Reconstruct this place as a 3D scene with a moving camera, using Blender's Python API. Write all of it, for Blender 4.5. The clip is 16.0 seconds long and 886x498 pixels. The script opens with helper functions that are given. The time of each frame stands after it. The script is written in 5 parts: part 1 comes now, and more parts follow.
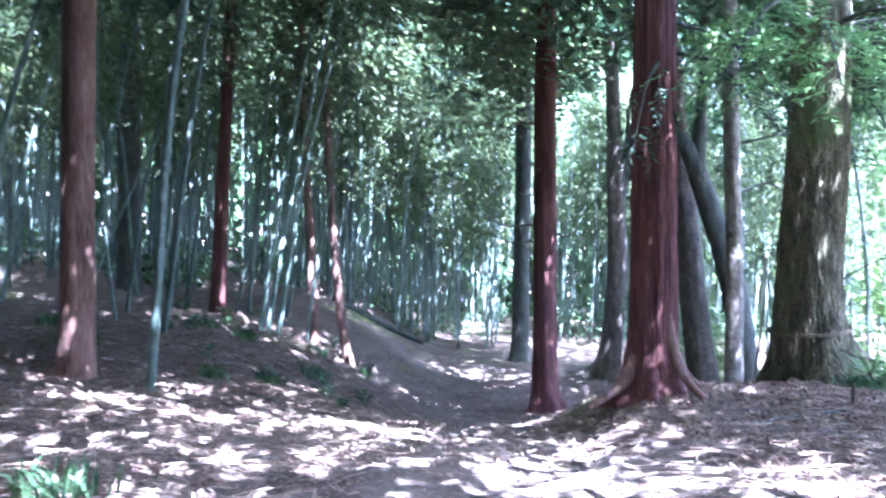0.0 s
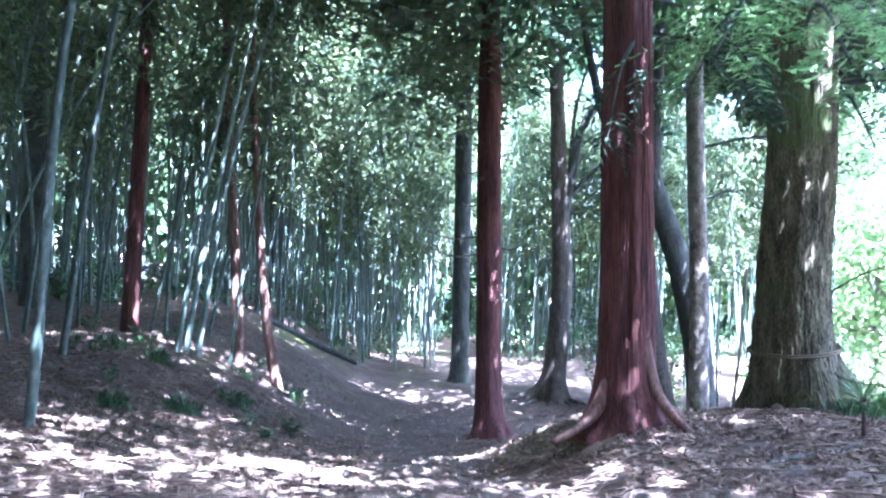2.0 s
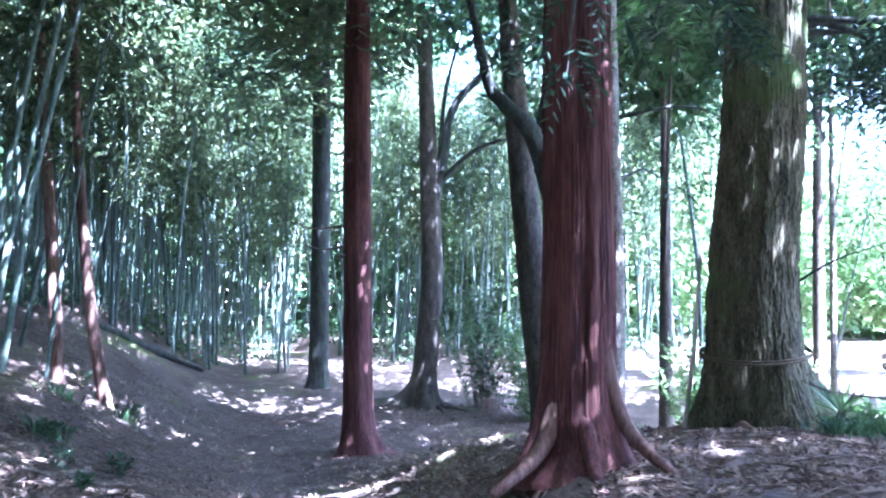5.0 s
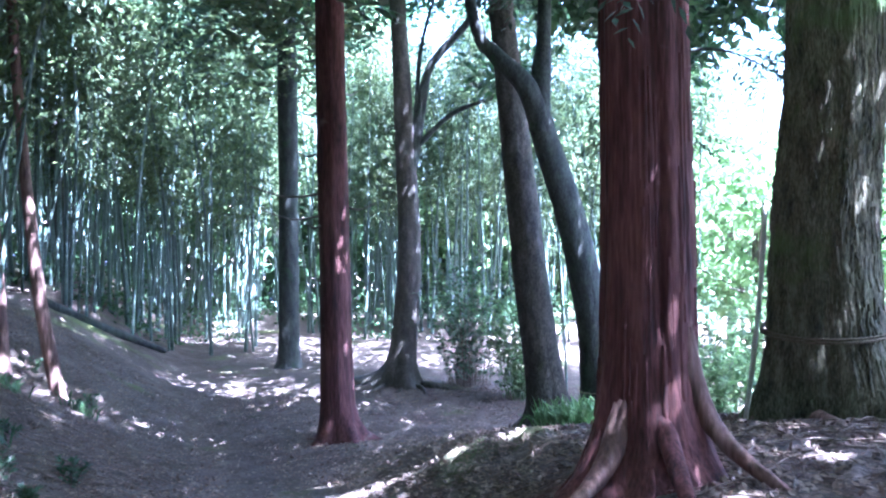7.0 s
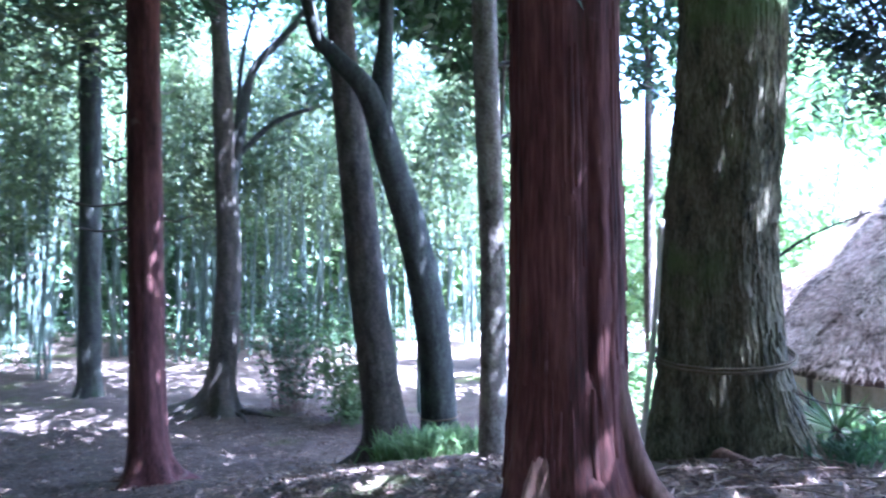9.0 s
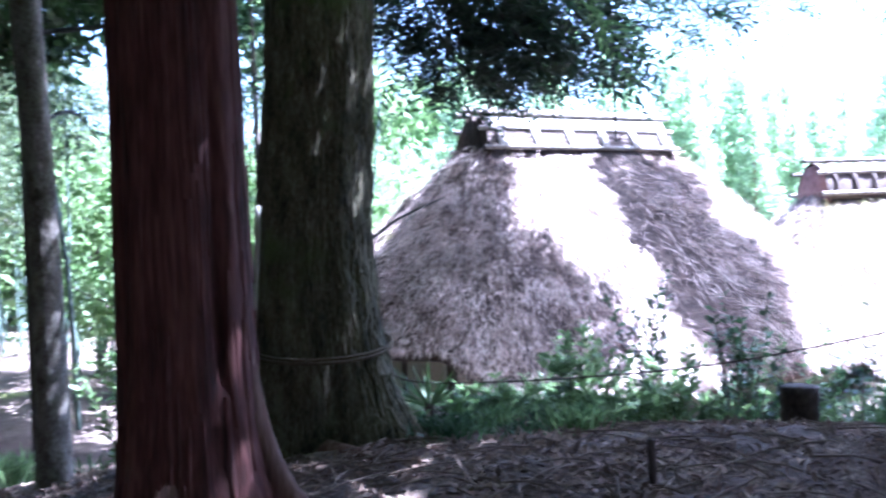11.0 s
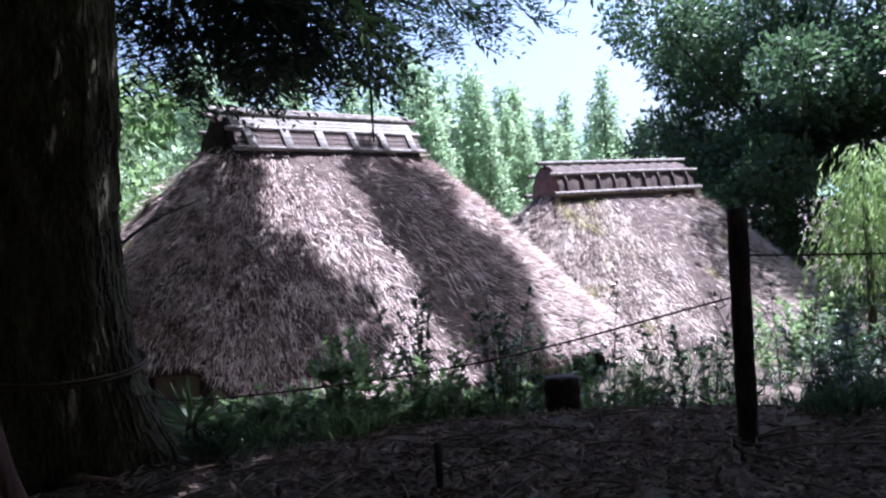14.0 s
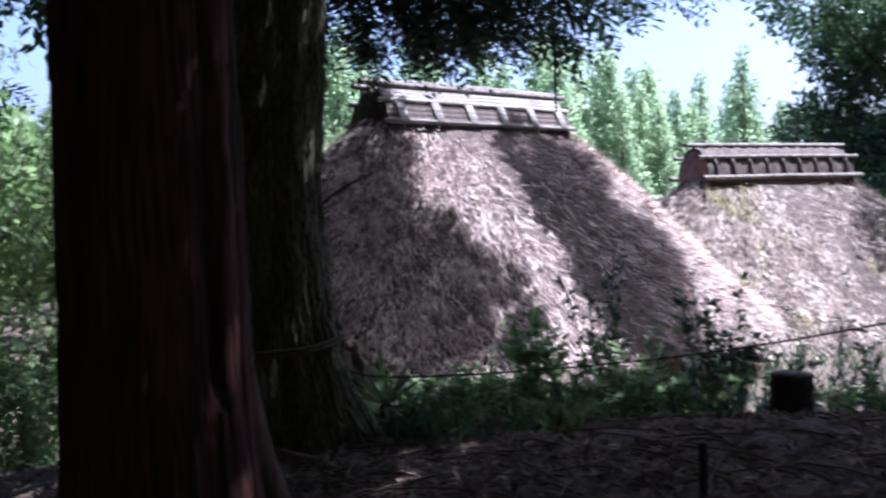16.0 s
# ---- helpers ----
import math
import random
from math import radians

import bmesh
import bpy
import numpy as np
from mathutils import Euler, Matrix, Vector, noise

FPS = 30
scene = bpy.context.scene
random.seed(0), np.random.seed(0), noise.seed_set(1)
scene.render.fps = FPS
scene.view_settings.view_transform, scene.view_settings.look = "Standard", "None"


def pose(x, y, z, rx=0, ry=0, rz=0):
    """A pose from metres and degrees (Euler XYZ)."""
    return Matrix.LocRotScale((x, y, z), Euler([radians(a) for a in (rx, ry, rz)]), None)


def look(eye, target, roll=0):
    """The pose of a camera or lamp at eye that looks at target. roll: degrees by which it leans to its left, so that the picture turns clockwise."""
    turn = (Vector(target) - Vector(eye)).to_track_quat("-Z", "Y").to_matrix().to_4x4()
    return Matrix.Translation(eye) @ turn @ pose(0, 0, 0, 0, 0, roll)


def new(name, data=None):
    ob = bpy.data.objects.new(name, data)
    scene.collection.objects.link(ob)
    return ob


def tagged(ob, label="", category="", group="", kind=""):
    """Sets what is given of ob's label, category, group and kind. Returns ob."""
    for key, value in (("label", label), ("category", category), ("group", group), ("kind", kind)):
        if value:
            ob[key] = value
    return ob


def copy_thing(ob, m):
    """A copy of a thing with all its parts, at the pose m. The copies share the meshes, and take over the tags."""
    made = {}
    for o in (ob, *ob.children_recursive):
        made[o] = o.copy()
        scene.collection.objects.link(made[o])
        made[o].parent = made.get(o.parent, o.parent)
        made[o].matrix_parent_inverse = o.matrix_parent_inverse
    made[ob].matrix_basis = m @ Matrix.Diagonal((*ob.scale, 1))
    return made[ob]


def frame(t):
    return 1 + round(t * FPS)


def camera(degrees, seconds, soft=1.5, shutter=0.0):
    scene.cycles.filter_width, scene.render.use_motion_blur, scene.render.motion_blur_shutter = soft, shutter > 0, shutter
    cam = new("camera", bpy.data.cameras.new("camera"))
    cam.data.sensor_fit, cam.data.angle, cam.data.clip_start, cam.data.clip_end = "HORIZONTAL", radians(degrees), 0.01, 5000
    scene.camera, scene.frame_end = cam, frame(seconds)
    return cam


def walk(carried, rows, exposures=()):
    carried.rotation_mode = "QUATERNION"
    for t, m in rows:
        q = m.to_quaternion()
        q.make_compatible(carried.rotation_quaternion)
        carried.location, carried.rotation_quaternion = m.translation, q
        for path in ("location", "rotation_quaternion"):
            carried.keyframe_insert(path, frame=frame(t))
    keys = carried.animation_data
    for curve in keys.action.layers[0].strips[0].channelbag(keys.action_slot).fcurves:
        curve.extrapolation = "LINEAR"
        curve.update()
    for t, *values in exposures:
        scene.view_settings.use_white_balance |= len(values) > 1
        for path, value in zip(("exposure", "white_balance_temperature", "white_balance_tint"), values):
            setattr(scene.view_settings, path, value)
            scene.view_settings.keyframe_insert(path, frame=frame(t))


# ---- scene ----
cam = camera(53.2, 16.0, soft=2.2, shutter=0.5)
METRES, EYE, TILT, LEAN, TURN = 10.0, 1.5, 0.0, 0.0, 0.0
ROWS = [
    (0.0, 0.0, 0.0, 0.0, 0.0, 0.0, -0.0),
    (0.5, -0.0001, 0.0436, -0.0054, -3.19, -1.0, 0.24),
    (1.0, 0.0014, 0.0847, -0.0086, -4.58, -0.12, 1.4),
    (1.5, -0.0005, 0.1302, -0.0104, -2.4, 1.67, -0.99),
    (2.0, -0.0061, 0.1785, -0.0131, -4.22, 1.21, -0.21),
    (2.5, -0.0115, 0.2292, -0.0175, -2.22, 0.51, 1.13),
    (3.0, -0.014, 0.2744, -0.0193, -2.72, 0.13, -0.04),
    (3.5, -0.0164, 0.3207, -0.0192, -10.29, 1.36, -0.12),
    (6.0, -0.026, 0.5527, -0.0248, -15.54, -0.05, 0.18),
    (6.5, -0.0298, 0.5947, -0.0268, -16.96, -0.69, 0.19),
    (7.0, -0.026, 0.64, -0.0276, -16.43, -0.79, 1.18),
    (7.5, -0.0253, 0.6744, -0.0288, -18.81, -0.42, 0.83),
    (8.0, -0.0173, 0.7139, -0.0299, -20.25, 0.22, 0.28),
    (8.5, -0.0114, 0.7523, -0.0267, -24.24, 0.58, 0.3),
    (9.0, -0.0158, 0.7818, -0.0273, -28.39, 0.05, 0.78),
    (9.5, -0.0143, 0.8082, -0.0317, -34.99, -0.56, 1.31),
    (10.0, -0.0095, 0.8319, -0.0324, -43.06, -1.04, 1.69),
    (12.5, -0.0192, 0.8575, -0.0249, -70.88, -2.13, 3.92),
    (13.0, -0.0195, 0.86, -0.0258, -72.12, -2.78, 4.07),
    (13.5, -0.0102, 0.8666, -0.0285, -72.79, -2.33, 4.07),
    (14.0, 0.0044, 0.8804, -0.0305, -74.22, -1.91, 3.71),
    (14.5, 0.0113, 0.8956, -0.0302, -74.93, -1.79, 2.8),
    (15.0, 0.0108, 0.9181, -0.0331, -73.82, -2.72, 2.33),
    (15.5, 0.0219, 0.944, -0.0354, -71.3, -2.94, 2.32),
    (16.0, 0.0357, 0.971, -0.0363, -66.93, -2.66, 1.95),
]
EXPOSURES = [(0.0, 5.9, 4550, 26), (2.0, 5.9, 4550, 26), (3.5, 5.85, 4450, 26), (6.5, 5.7, 4400, 25), (8.5, 5.5, 4400, 25), (10.2, 5.35, 4400, 25), (12.3, 2.2, 5000, 26), (16.0, 2.05, 5100, 26)]
walk(cam, [(t, pose(0, 0, EYE, TILT, LEAN, TURN) @ pose(METRES * x, METRES * y, METRES * z, 90 + pitch, roll, yaw)) for t, x, y, z, yaw, pitch, roll in ROWS], EXPOSURES)

# ---------------------------------------------------------------- light
TO_SUN = Vector((0.31, -0.36, 0.88)).normalized()
world = bpy.data.worlds.new("sky")
scene.world = world
world.use_nodes = True
wn = world.node_tree
sky = wn.nodes.new("ShaderNodeTexSky")
sky.sky_type = "NISHITA"
sky.sun_disc = False
sky.dust_density = 4.0
sky.sun_elevation = math.asin(TO_SUN.z)
sky.sun_rotation = math.atan2(TO_SUN.x, TO_SUN.y)
wn.links.new(sky.outputs[0], wn.nodes["Background"].inputs[0])
wn.nodes["Background"].inputs[1].default_value = 0.075
sun_data = bpy.data.lights.new("sun", "SUN")
sun_data.energy, sun_data.angle, sun_data.color = 5.0, radians(0.55), (1.0, 0.95, 0.87)
sun = new("sun", sun_data)
sun.matrix_world = look(tuple(TO_SUN * 60), (0, 0, 0))

rng = np.random.default_rng(7)


# ---------------------------------------------------------------- materials
def material(name, colours, scale=6.0, stretch=(1, 1, 1), rough=0.85, bump=0.4, bump_scale=None, fine=None, translucent=0.0, metal=0.0, spots=None, by_object=0.0, by_island=0.0, bump_dist=0.03):
    """Procedural surface: colours blended by a large and a fine noise in object space, with relief."""
    m = bpy.data.materials.new(name)
    m.use_nodes = True
    nt = m.node_tree
    b = nt.nodes["Principled BSDF"]
    N = nt.nodes.new
    L = nt.links.new
    co = N("ShaderNodeTexCoord")
    mp = N("ShaderNodeMapping")
    mp.inputs["Scale"].default_value = stretch
    L(co.outputs["Object"], mp.inputs[0])
    big = N("ShaderNodeTexNoise")
    big.inputs["Scale"].default_value, big.inputs["Detail"].default_value = scale, 5.0
    small = N("ShaderNodeTexNoise")
    small.inputs["Scale"].default_value, small.inputs["Detail"].default_value = fine or scale * 6, 3.0
    L(mp.outputs[0], big.inputs["Vector"])
    L(mp.outputs[0], small.inputs["Vector"])
    mixf = N("ShaderNodeMath")
    mixf.operation = "MULTIPLY_ADD"
    L(small.outputs[0], mixf.inputs[0])
    mixf.inputs[1].default_value = 0.5
    half = N("ShaderNodeMath")
    half.operation = "MULTIPLY"
    half.inputs[1].default_value = 0.5
    L(big.outputs[0], half.inputs[0])
    L(half.outputs[0], mixf.inputs[2])
    ramp = N("ShaderNodeValToRGB")
    n = len(colours)
    el = ramp.color_ramp.elements
    while len(el) < n:
        el.new(0.5)
    for i, c in enumerate(colours):
        el[i].position = 0.36 + 0.28 * i / max(1, n - 1)
        el[i].color = (*c, 1)
    L(mixf.outputs[0], ramp.inputs[0])
    colour = ramp.outputs[0]
    if spots:
        sp = N("ShaderNodeTexNoise")
        sp.inputs["Scale"].default_value, sp.inputs["Detail"].default_value = spots[1], 4.0
        L(co.outputs["Object"], sp.inputs["Vector"])
        cut = N("ShaderNodeMapRange")
        cut.inputs[1].default_value, cut.inputs[2].default_value = spots[2], spots[2] + 0.12
        L(sp.outputs[0], cut.inputs[0])
        mx = N("ShaderNodeMixRGB")
        L(cut.outputs[0], mx.inputs[0])
        L(colour, mx.inputs[1])
        mx.inputs[2].default_value = (*spots[0], 1)
        colour = mx.outputs[0]
    if by_object or by_island:
        src = N("ShaderNodeObjectInfo").outputs["Random"] if by_object else N("ShaderNodeNewGeometry").outputs["Random Per Island"]
        amount = by_object or by_island
        r = N("ShaderNodeMapRange")
        r.inputs[3].default_value, r.inputs[4].default_value = 1 - amount, 1 + amount
        L(src, r.inputs[0])
        hv = N("ShaderNodeHueSaturation")
        L(r.outputs[0], hv.inputs["Value"])
        L(colour, hv.inputs["Color"])
        colour = hv.outputs[0]
    L(colour, b.inputs["Base Color"])
    b.inputs["Roughness"].default_value = rough
    b.inputs["Metallic"].default_value = metal
    b.inputs["Specular IOR Level"].default_value = 0.3
    if bump:
        bp = N("ShaderNodeBump")
        bp.inputs["Strength"].default_value, bp.inputs["Distance"].default_value = bump, bump_dist
        if bump_scale:
            bn = N("ShaderNodeTexNoise")
            bn.inputs["Scale"].default_value, bn.inputs["Detail"].default_value = bump_scale, 4.0
            L(mp.outputs[0], bn.inputs["Vector"])
            L(bn.outputs[0], bp.inputs["Height"])
        else:
            L(mixf.outputs[0], bp.inputs["Height"])
        L(bp.outputs[0], b.inputs["Normal"])
    if translucent:
        tr = N("ShaderNodeBsdfTranslucent")
        bright = N("ShaderNodeHueSaturation")
        bright.inputs["Saturation"].default_value, bright.inputs["Value"].default_value = 1.1, 1.5
        L(colour, bright.inputs["Color"])
        L(bright.outputs[0], tr.inputs[0])
        ms = N("ShaderNodeMixShader")
        ms.inputs[0].default_value = translucent
        L(b.outputs[0], ms.inputs[1])
        L(tr.outputs[0], ms.inputs[2])
        L(ms.outputs[0], nt.nodes["Material Output"].inputs[0])
    return m


RED_BARK = material("red_bark", [(0.02, 0.008, 0.0075), (0.07, 0.025, 0.021), (0.125, 0.054, 0.045)], 7, (1, 1, 0.10), 0.9, 0.9, 9, spots=((0.17, 0.12, 0.10), 2.2, 0.68))
BROWN_BARK = material("brown_bark", [(0.05, 0.027, 0.02), (0.12, 0.068, 0.05), (0.21, 0.135, 0.105)], 5, (1, 1, 0.15), 0.9, 0.8, 9)
FIR_BARK = material("fir_bark", [(0.025, 0.023, 0.014), (0.105, 0.094, 0.055), (0.23, 0.20, 0.125)], 10, (1, 1, 0.28), 0.92, 1.0, 12, spots=((0.10, 0.13, 0.045), 1.3, 0.55))
DARK_BARK = material("dark_bark", [(0.018, 0.02, 0.018), (0.045, 0.048, 0.04), (0.08, 0.085, 0.07)], 7, (1, 1, 0.35), 0.9, 0.8, 11, spots=((0.04, 0.07, 0.03), 1.5, 0.6))
GREY_BARK = material("grey_bark", [(0.03, 0.026, 0.02), (0.07, 0.06, 0.047), (0.13, 0.113, 0.09)], 6, (1, 1, 0.5), 0.9, 0.7, 14, spots=((0.24, 0.22, 0.20), 1.1, 0.64))
PALE_BARK = material("pale_bark", [(0.07, 0.058, 0.046), (0.17, 0.148, 0.12), (0.29, 0.265, 0.225)], 7, (1, 1, 0.6), 0.9, 0.8, 14, spots=((0.05, 0.043, 0.034), 5.0, 0.6))
BAMBOO_SKIN = material("bamboo_skin", [(0.04, 0.06, 0.047), (0.08, 0.108, 0.086), (0.15, 0.18, 0.155)], 2.5, (1, 1, 0.6), 0.5, 0.15, by_object=0.35)
BAMBOO_LEAF = material("bamboo_leaf", [(0.035, 0.053, 0.028), (0.065, 0.088, 0.043), (0.14, 0.16, 0.07)], 0.8, rough=0.55, bump=0, translucent=0.5, by_island=0.3)
CEDAR_LEAF = material("conifer_leaf", [(0.016, 0.034, 0.02), (0.034, 0.062, 0.036), (0.065, 0.10, 0.052)], 1.2, rough=0.6, bump=0, translucent=0.25, by_island=0.3)
BROAD_LEAF = material("broad_leaf", [(0.032, 0.06, 0.03), (0.058, 0.10, 0.045), (0.095, 0.145, 0.065)], 0.9, rough=0.4, bump=0, translucent=0.35, by_island=0.35)
# light leaf green; on the sunlit woods and bushes it stands for sun
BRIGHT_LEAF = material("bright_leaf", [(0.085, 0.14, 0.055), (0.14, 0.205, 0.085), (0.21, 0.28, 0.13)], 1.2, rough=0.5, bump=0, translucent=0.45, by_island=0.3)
# far leaves paled: the haze of distance is mixed into their colour
HAZY_LEAF = material("hazy_far_leaf", [(0.17, 0.24, 0.14), (0.25, 0.33, 0.19), (0.34, 0.42, 0.26)], 0.5, rough=0.7, bump=0, translucent=0.5, by_island=0.3)
# conifer leaf lightened, with sunlight put into the colour
LIT_CONIFER_LEAF = material("lit_conifer_leaf", [(0.08, 0.14, 0.06), (0.13, 0.21, 0.085), (0.21, 0.30, 0.13)], 1.2, rough=0.5, bump=0, translucent=0.55, by_island=0.3)
PALE_LEAF = material("willowy_leaf", [(0.16, 0.24, 0.08), (0.24, 0.33, 0.13), (0.34, 0.42, 0.2)], 0.7, rough=0.6, bump=0, translucent=0.35, by_island=0.3)
SOIL = material("forest_soil", [(0.045, 0.032, 0.024), (0.085, 0.062, 0.047), (0.14, 0.108, 0.084)], 1.1, rough=0.95, bump=0.8, bump_scale=16, fine=14, spots=((0.10, 0.11, 0.035), 0.35, 0.6), bump_dist=0.05)
DEAD_LEAF = material("dead_leaf", [(0.08, 0.05, 0.036), (0.15, 0.105, 0.076), (0.27, 0.21, 0.16)], 3, rough=0.8, bump=0, translucent=0.15, by_island=0.5)
TWIG = material("twig", [(0.10, 0.07, 0.05), (0.22, 0.17, 0.13)], 5, rough=0.9, bump=0.4)
# bed below the straw, darkened to paint shade into the gaps; moss spots
SHADED_THATCH = material("shaded_thatch_bed", [(0.025, 0.018, 0.015), (0.07, 0.05, 0.04), (0.14, 0.105, 0.085)], 5, rough=0.95, bump=1.0, bump_scale=22, spots=((0.20, 0.19, 0.06), 0.8, 0.68))
STRAW = material("straw", [(0.22, 0.16, 0.13), (0.45, 0.36, 0.305), (0.62, 0.53, 0.465)], 1.4, rough=0.85, bump=0, by_island=0.65)
MOSSY_STRAW = material("mossy_straw", [(0.24, 0.18, 0.14), (0.47, 0.39, 0.32), (0.64, 0.56, 0.48)], 1.4, rough=0.85, bump=0, by_island=0.6, spots=((0.30, 0.27, 0.11), 0.7, 0.56))
OLD_WOOD = material("weathered_wood", [(0.05, 0.042, 0.034), (0.13, 0.112, 0.095), (0.27, 0.245, 0.215)], 8, (1, 1, 1), 0.85, 0.5, 20, by_object=0.2)
PALE_WOOD = material("pale_weathered_board", [(0.09, 0.082, 0.07), (0.19, 0.172, 0.15), (0.31, 0.288, 0.255)], 9, (0.15, 1, 1), 0.85, 0.5, 20, by_object=0.2)
DARK_WOOD = material("dark_wood", [(0.03, 0.022, 0.018), (0.07, 0.05, 0.04), (0.12, 0.09, 0.07)], 8, (1, 1, 0.3), 0.85, 0.5, 20)
RED_BOARD = material("red_brown_board", [(0.10, 0.05, 0.04), (0.18, 0.09, 0.07), (0.24, 0.14, 0.11)], 6, rough=0.85, bump=0.4)
PLASTER = material("earth_plaster", [(0.34, 0.30, 0.22), (0.45, 0.40, 0.31), (0.52, 0.47, 0.38)], 3, rough=0.95, bump=0.4, bump_scale=30)
DRY_BAMBOO = material("dry_bamboo", [(0.36, 0.33, 0.27), (0.50, 0.46, 0.39), (0.62, 0.58, 0.51)], 9, (1, 1, 0.3), 0.55, 0.15)
ROPE = material("rope", [(0.10, 0.075, 0.045), (0.22, 0.17, 0.11)], 30, rough=0.9, bump=0.6)
WIRE = material("rusty_wire", [(0.05, 0.04, 0.035), (0.12, 0.09, 0.07)], 30, rough=0.7, bump=0.2, metal=0.4)
# distant forest, its blue-green tone carrying the haze
HAZY_HILL = material("hazy_far_forest", [(0.10, 0.17, 0.15), (0.15, 0.23, 0.20), (0.20, 0.28, 0.24)], 0.06, rough=1.0, bump=1.0, bump_scale=0.4, fine=0.5, bump_dist=3.0)


# ---------------------------------------------------------------- mesh tools
def mesh_of(name, verts, faces, mat, smooth=False):
    me = bpy.data.meshes.new(name)
    verts = np.asarray(verts, dtype=np.float32)
    faces = np.asarray(faces, dtype=np.int32)
    k = faces.shape[1]
    me.vertices.add(len(verts))
    me.vertices.foreach_set("co", verts.ravel())
    me.loops.add(faces.size)
    me.loops.foreach_set("vertex_index", faces.ravel())
    me.polygons.add(len(faces))
    me.polygons.foreach_set("loop_start", np.arange(0, faces.size, k, dtype=np.int32))
    if smooth:
        me.polygons.foreach_set("use_smooth", np.ones(len(faces), dtype=bool))
    me.materials.append(mat)
    me.update(calc_edges=True)
    me.validate()
    return me


def thing(name, at, label, category, group="", turn=0.0, kind=""):
    ob = new(name)
    ob.matrix_basis = pose(*at, 0, 0, turn)
    return tagged(ob, label, category, group, kind)


def part(name, me, parent, label="", at=(0, 0, 0), turn=0.0, m=None):
    ob = new(name, me)
    ob.parent = parent
    ob.matrix_basis = m if m is not None else pose(*at, 0, 0, turn)
    return tagged(ob, label) if label else ob


class Heap:
    """Collects pieces of geometry of quads into one mesh."""

    def __init__(self):
        self.v, self.f, self.n = [], [], 0

    def add(self, v, f):
        self.v.append(np.asarray(v, dtype=float))
        self.f.append(np.asarray(f, dtype=int) + self.n)
        self.n += len(v)

    def mesh(self, name, mat, smooth=False):
        return mesh_of(name, np.vstack(self.v), np.vstack(self.f), mat, smooth)


def spline(points, n):
    """n points along a smooth line through the given ones, with any number of columns."""
    p = np.asarray(points, dtype=float)
    if len(p) == 2:
        p = np.array([p[0], p[0] * 0.67 + p[1] * 0.33, p[0] * 0.33 + p[1] * 0.67, p[1]])
    p = np.vstack([2 * p[0] - p[1], p, 2 * p[-1] - p[-2]])
    out = []
    for u in np.linspace(0, len(p) - 3 - 1e-6, n):
        i = int(u)
        t = u - i
        a, b, c, d = p[i:i + 4]
        out.append(0.5 * (2 * b + (c - a) * t + (2 * a - 5 * b + 4 * c - d) * t * t + (3 * b - a - 3 * c + d) * t ** 3))
    return np.array(out)


def tube(line, radii, seg=8, shape=None):
    """A closed-off tube along a line; shape(ring angles, i) scales each ring's radius."""
    line = np.asarray(line, dtype=float)
    radii = np.asarray(radii, dtype=float)
    n = len(line)
    tan = np.gradient(line, axis=0)
    tan /= np.linalg.norm(tan, axis=1)[:, None] + 1e-9
    ref = np.where(np.abs(tan[:, 2:3]) > 0.9, [[1.0, 0, 0]], [[0, 0, 1.0]])
    ref = ref if (np.all(np.abs(tan[:, 2]) > 0.9) or np.all(np.abs(tan[:, 2]) <= 0.9)) else np.tile([[0.83, 0.55, 0.05]], (n, 1))
    s = np.cross(tan, ref)
    s /= np.linalg.norm(s, axis=1)[:, None]
    u = np.cross(s, tan)
    a = np.linspace(0, 2 * np.pi, seg, endpoint=False)
    verts = []
    for i in range(n):
        r = radii[i] * (shape(a, i) if shape else 1.0)
        r = np.broadcast_to(r, a.shape)
        verts.append(line[i] + np.outer(np.cos(a) * r, s[i]) + np.outer(np.sin(a) * r, u[i]))
    verts.append(line[-1:] + tan[-1:] * radii[-1] * 0.5)
    verts = np.vstack(verts)
    faces = []
    for i in range(n - 1):
        for j in range(seg):
            k = (j + 1) % seg
            faces.append((i * seg + j, i * seg + k, (i + 1) * seg + k, (i + 1) * seg + j))
    tip = n * seg
    for j in range(0, seg - 1, 2):
        b = (n - 1) * seg
        faces.append((b + j, b + j + 1, b + (j + 2) % seg, tip))
    return verts, faces


def box(cx, cy, cz, sx, sy, sz, bevel=0.0):
    """Box with chamfered upright and level edges, as quads."""
    b = min(bevel, sx / 3, sy / 3, sz / 3) if bevel else min(sx, sy, sz) * 0.08
    x, y, z = sx / 2, sy / 2, sz / 2
    ring = lambda px, py, h: [(px - b, -py, h), (px, -py + b, h), (px, py - b, h), (px - b, py, h), (-px + b, py, h), (-px, py - b, h), (-px, -py + b, h), (-px + b, -py, h)]
    v = ring(x - b, y - b, -z) + ring(x, y, -z + b) + ring(x, y, z - b) + ring(x - b, y - b, z)
    f = []
    for i in range(3):
        for j in range(8):
            k = (j + 1) % 8
            f.append((i * 8 + j, i * 8 + k, i * 8 + 8 + k, i * 8 + 8 + j))
    for o, flip in ((0, True), (24, False)):
        q = [(o, o + 1, o + 2, o + 3), (o + 3, o + 4, o + 7, o), (o + 4, o + 5, o + 6, o + 7)]
        f += [t[::-1] for t in q] if flip else q
    return np.array(v) + np.array((cx, cy, cz)), f


def unit(v):
    return v / (np.linalg.norm(v, axis=1)[:, None] + 1e-9)


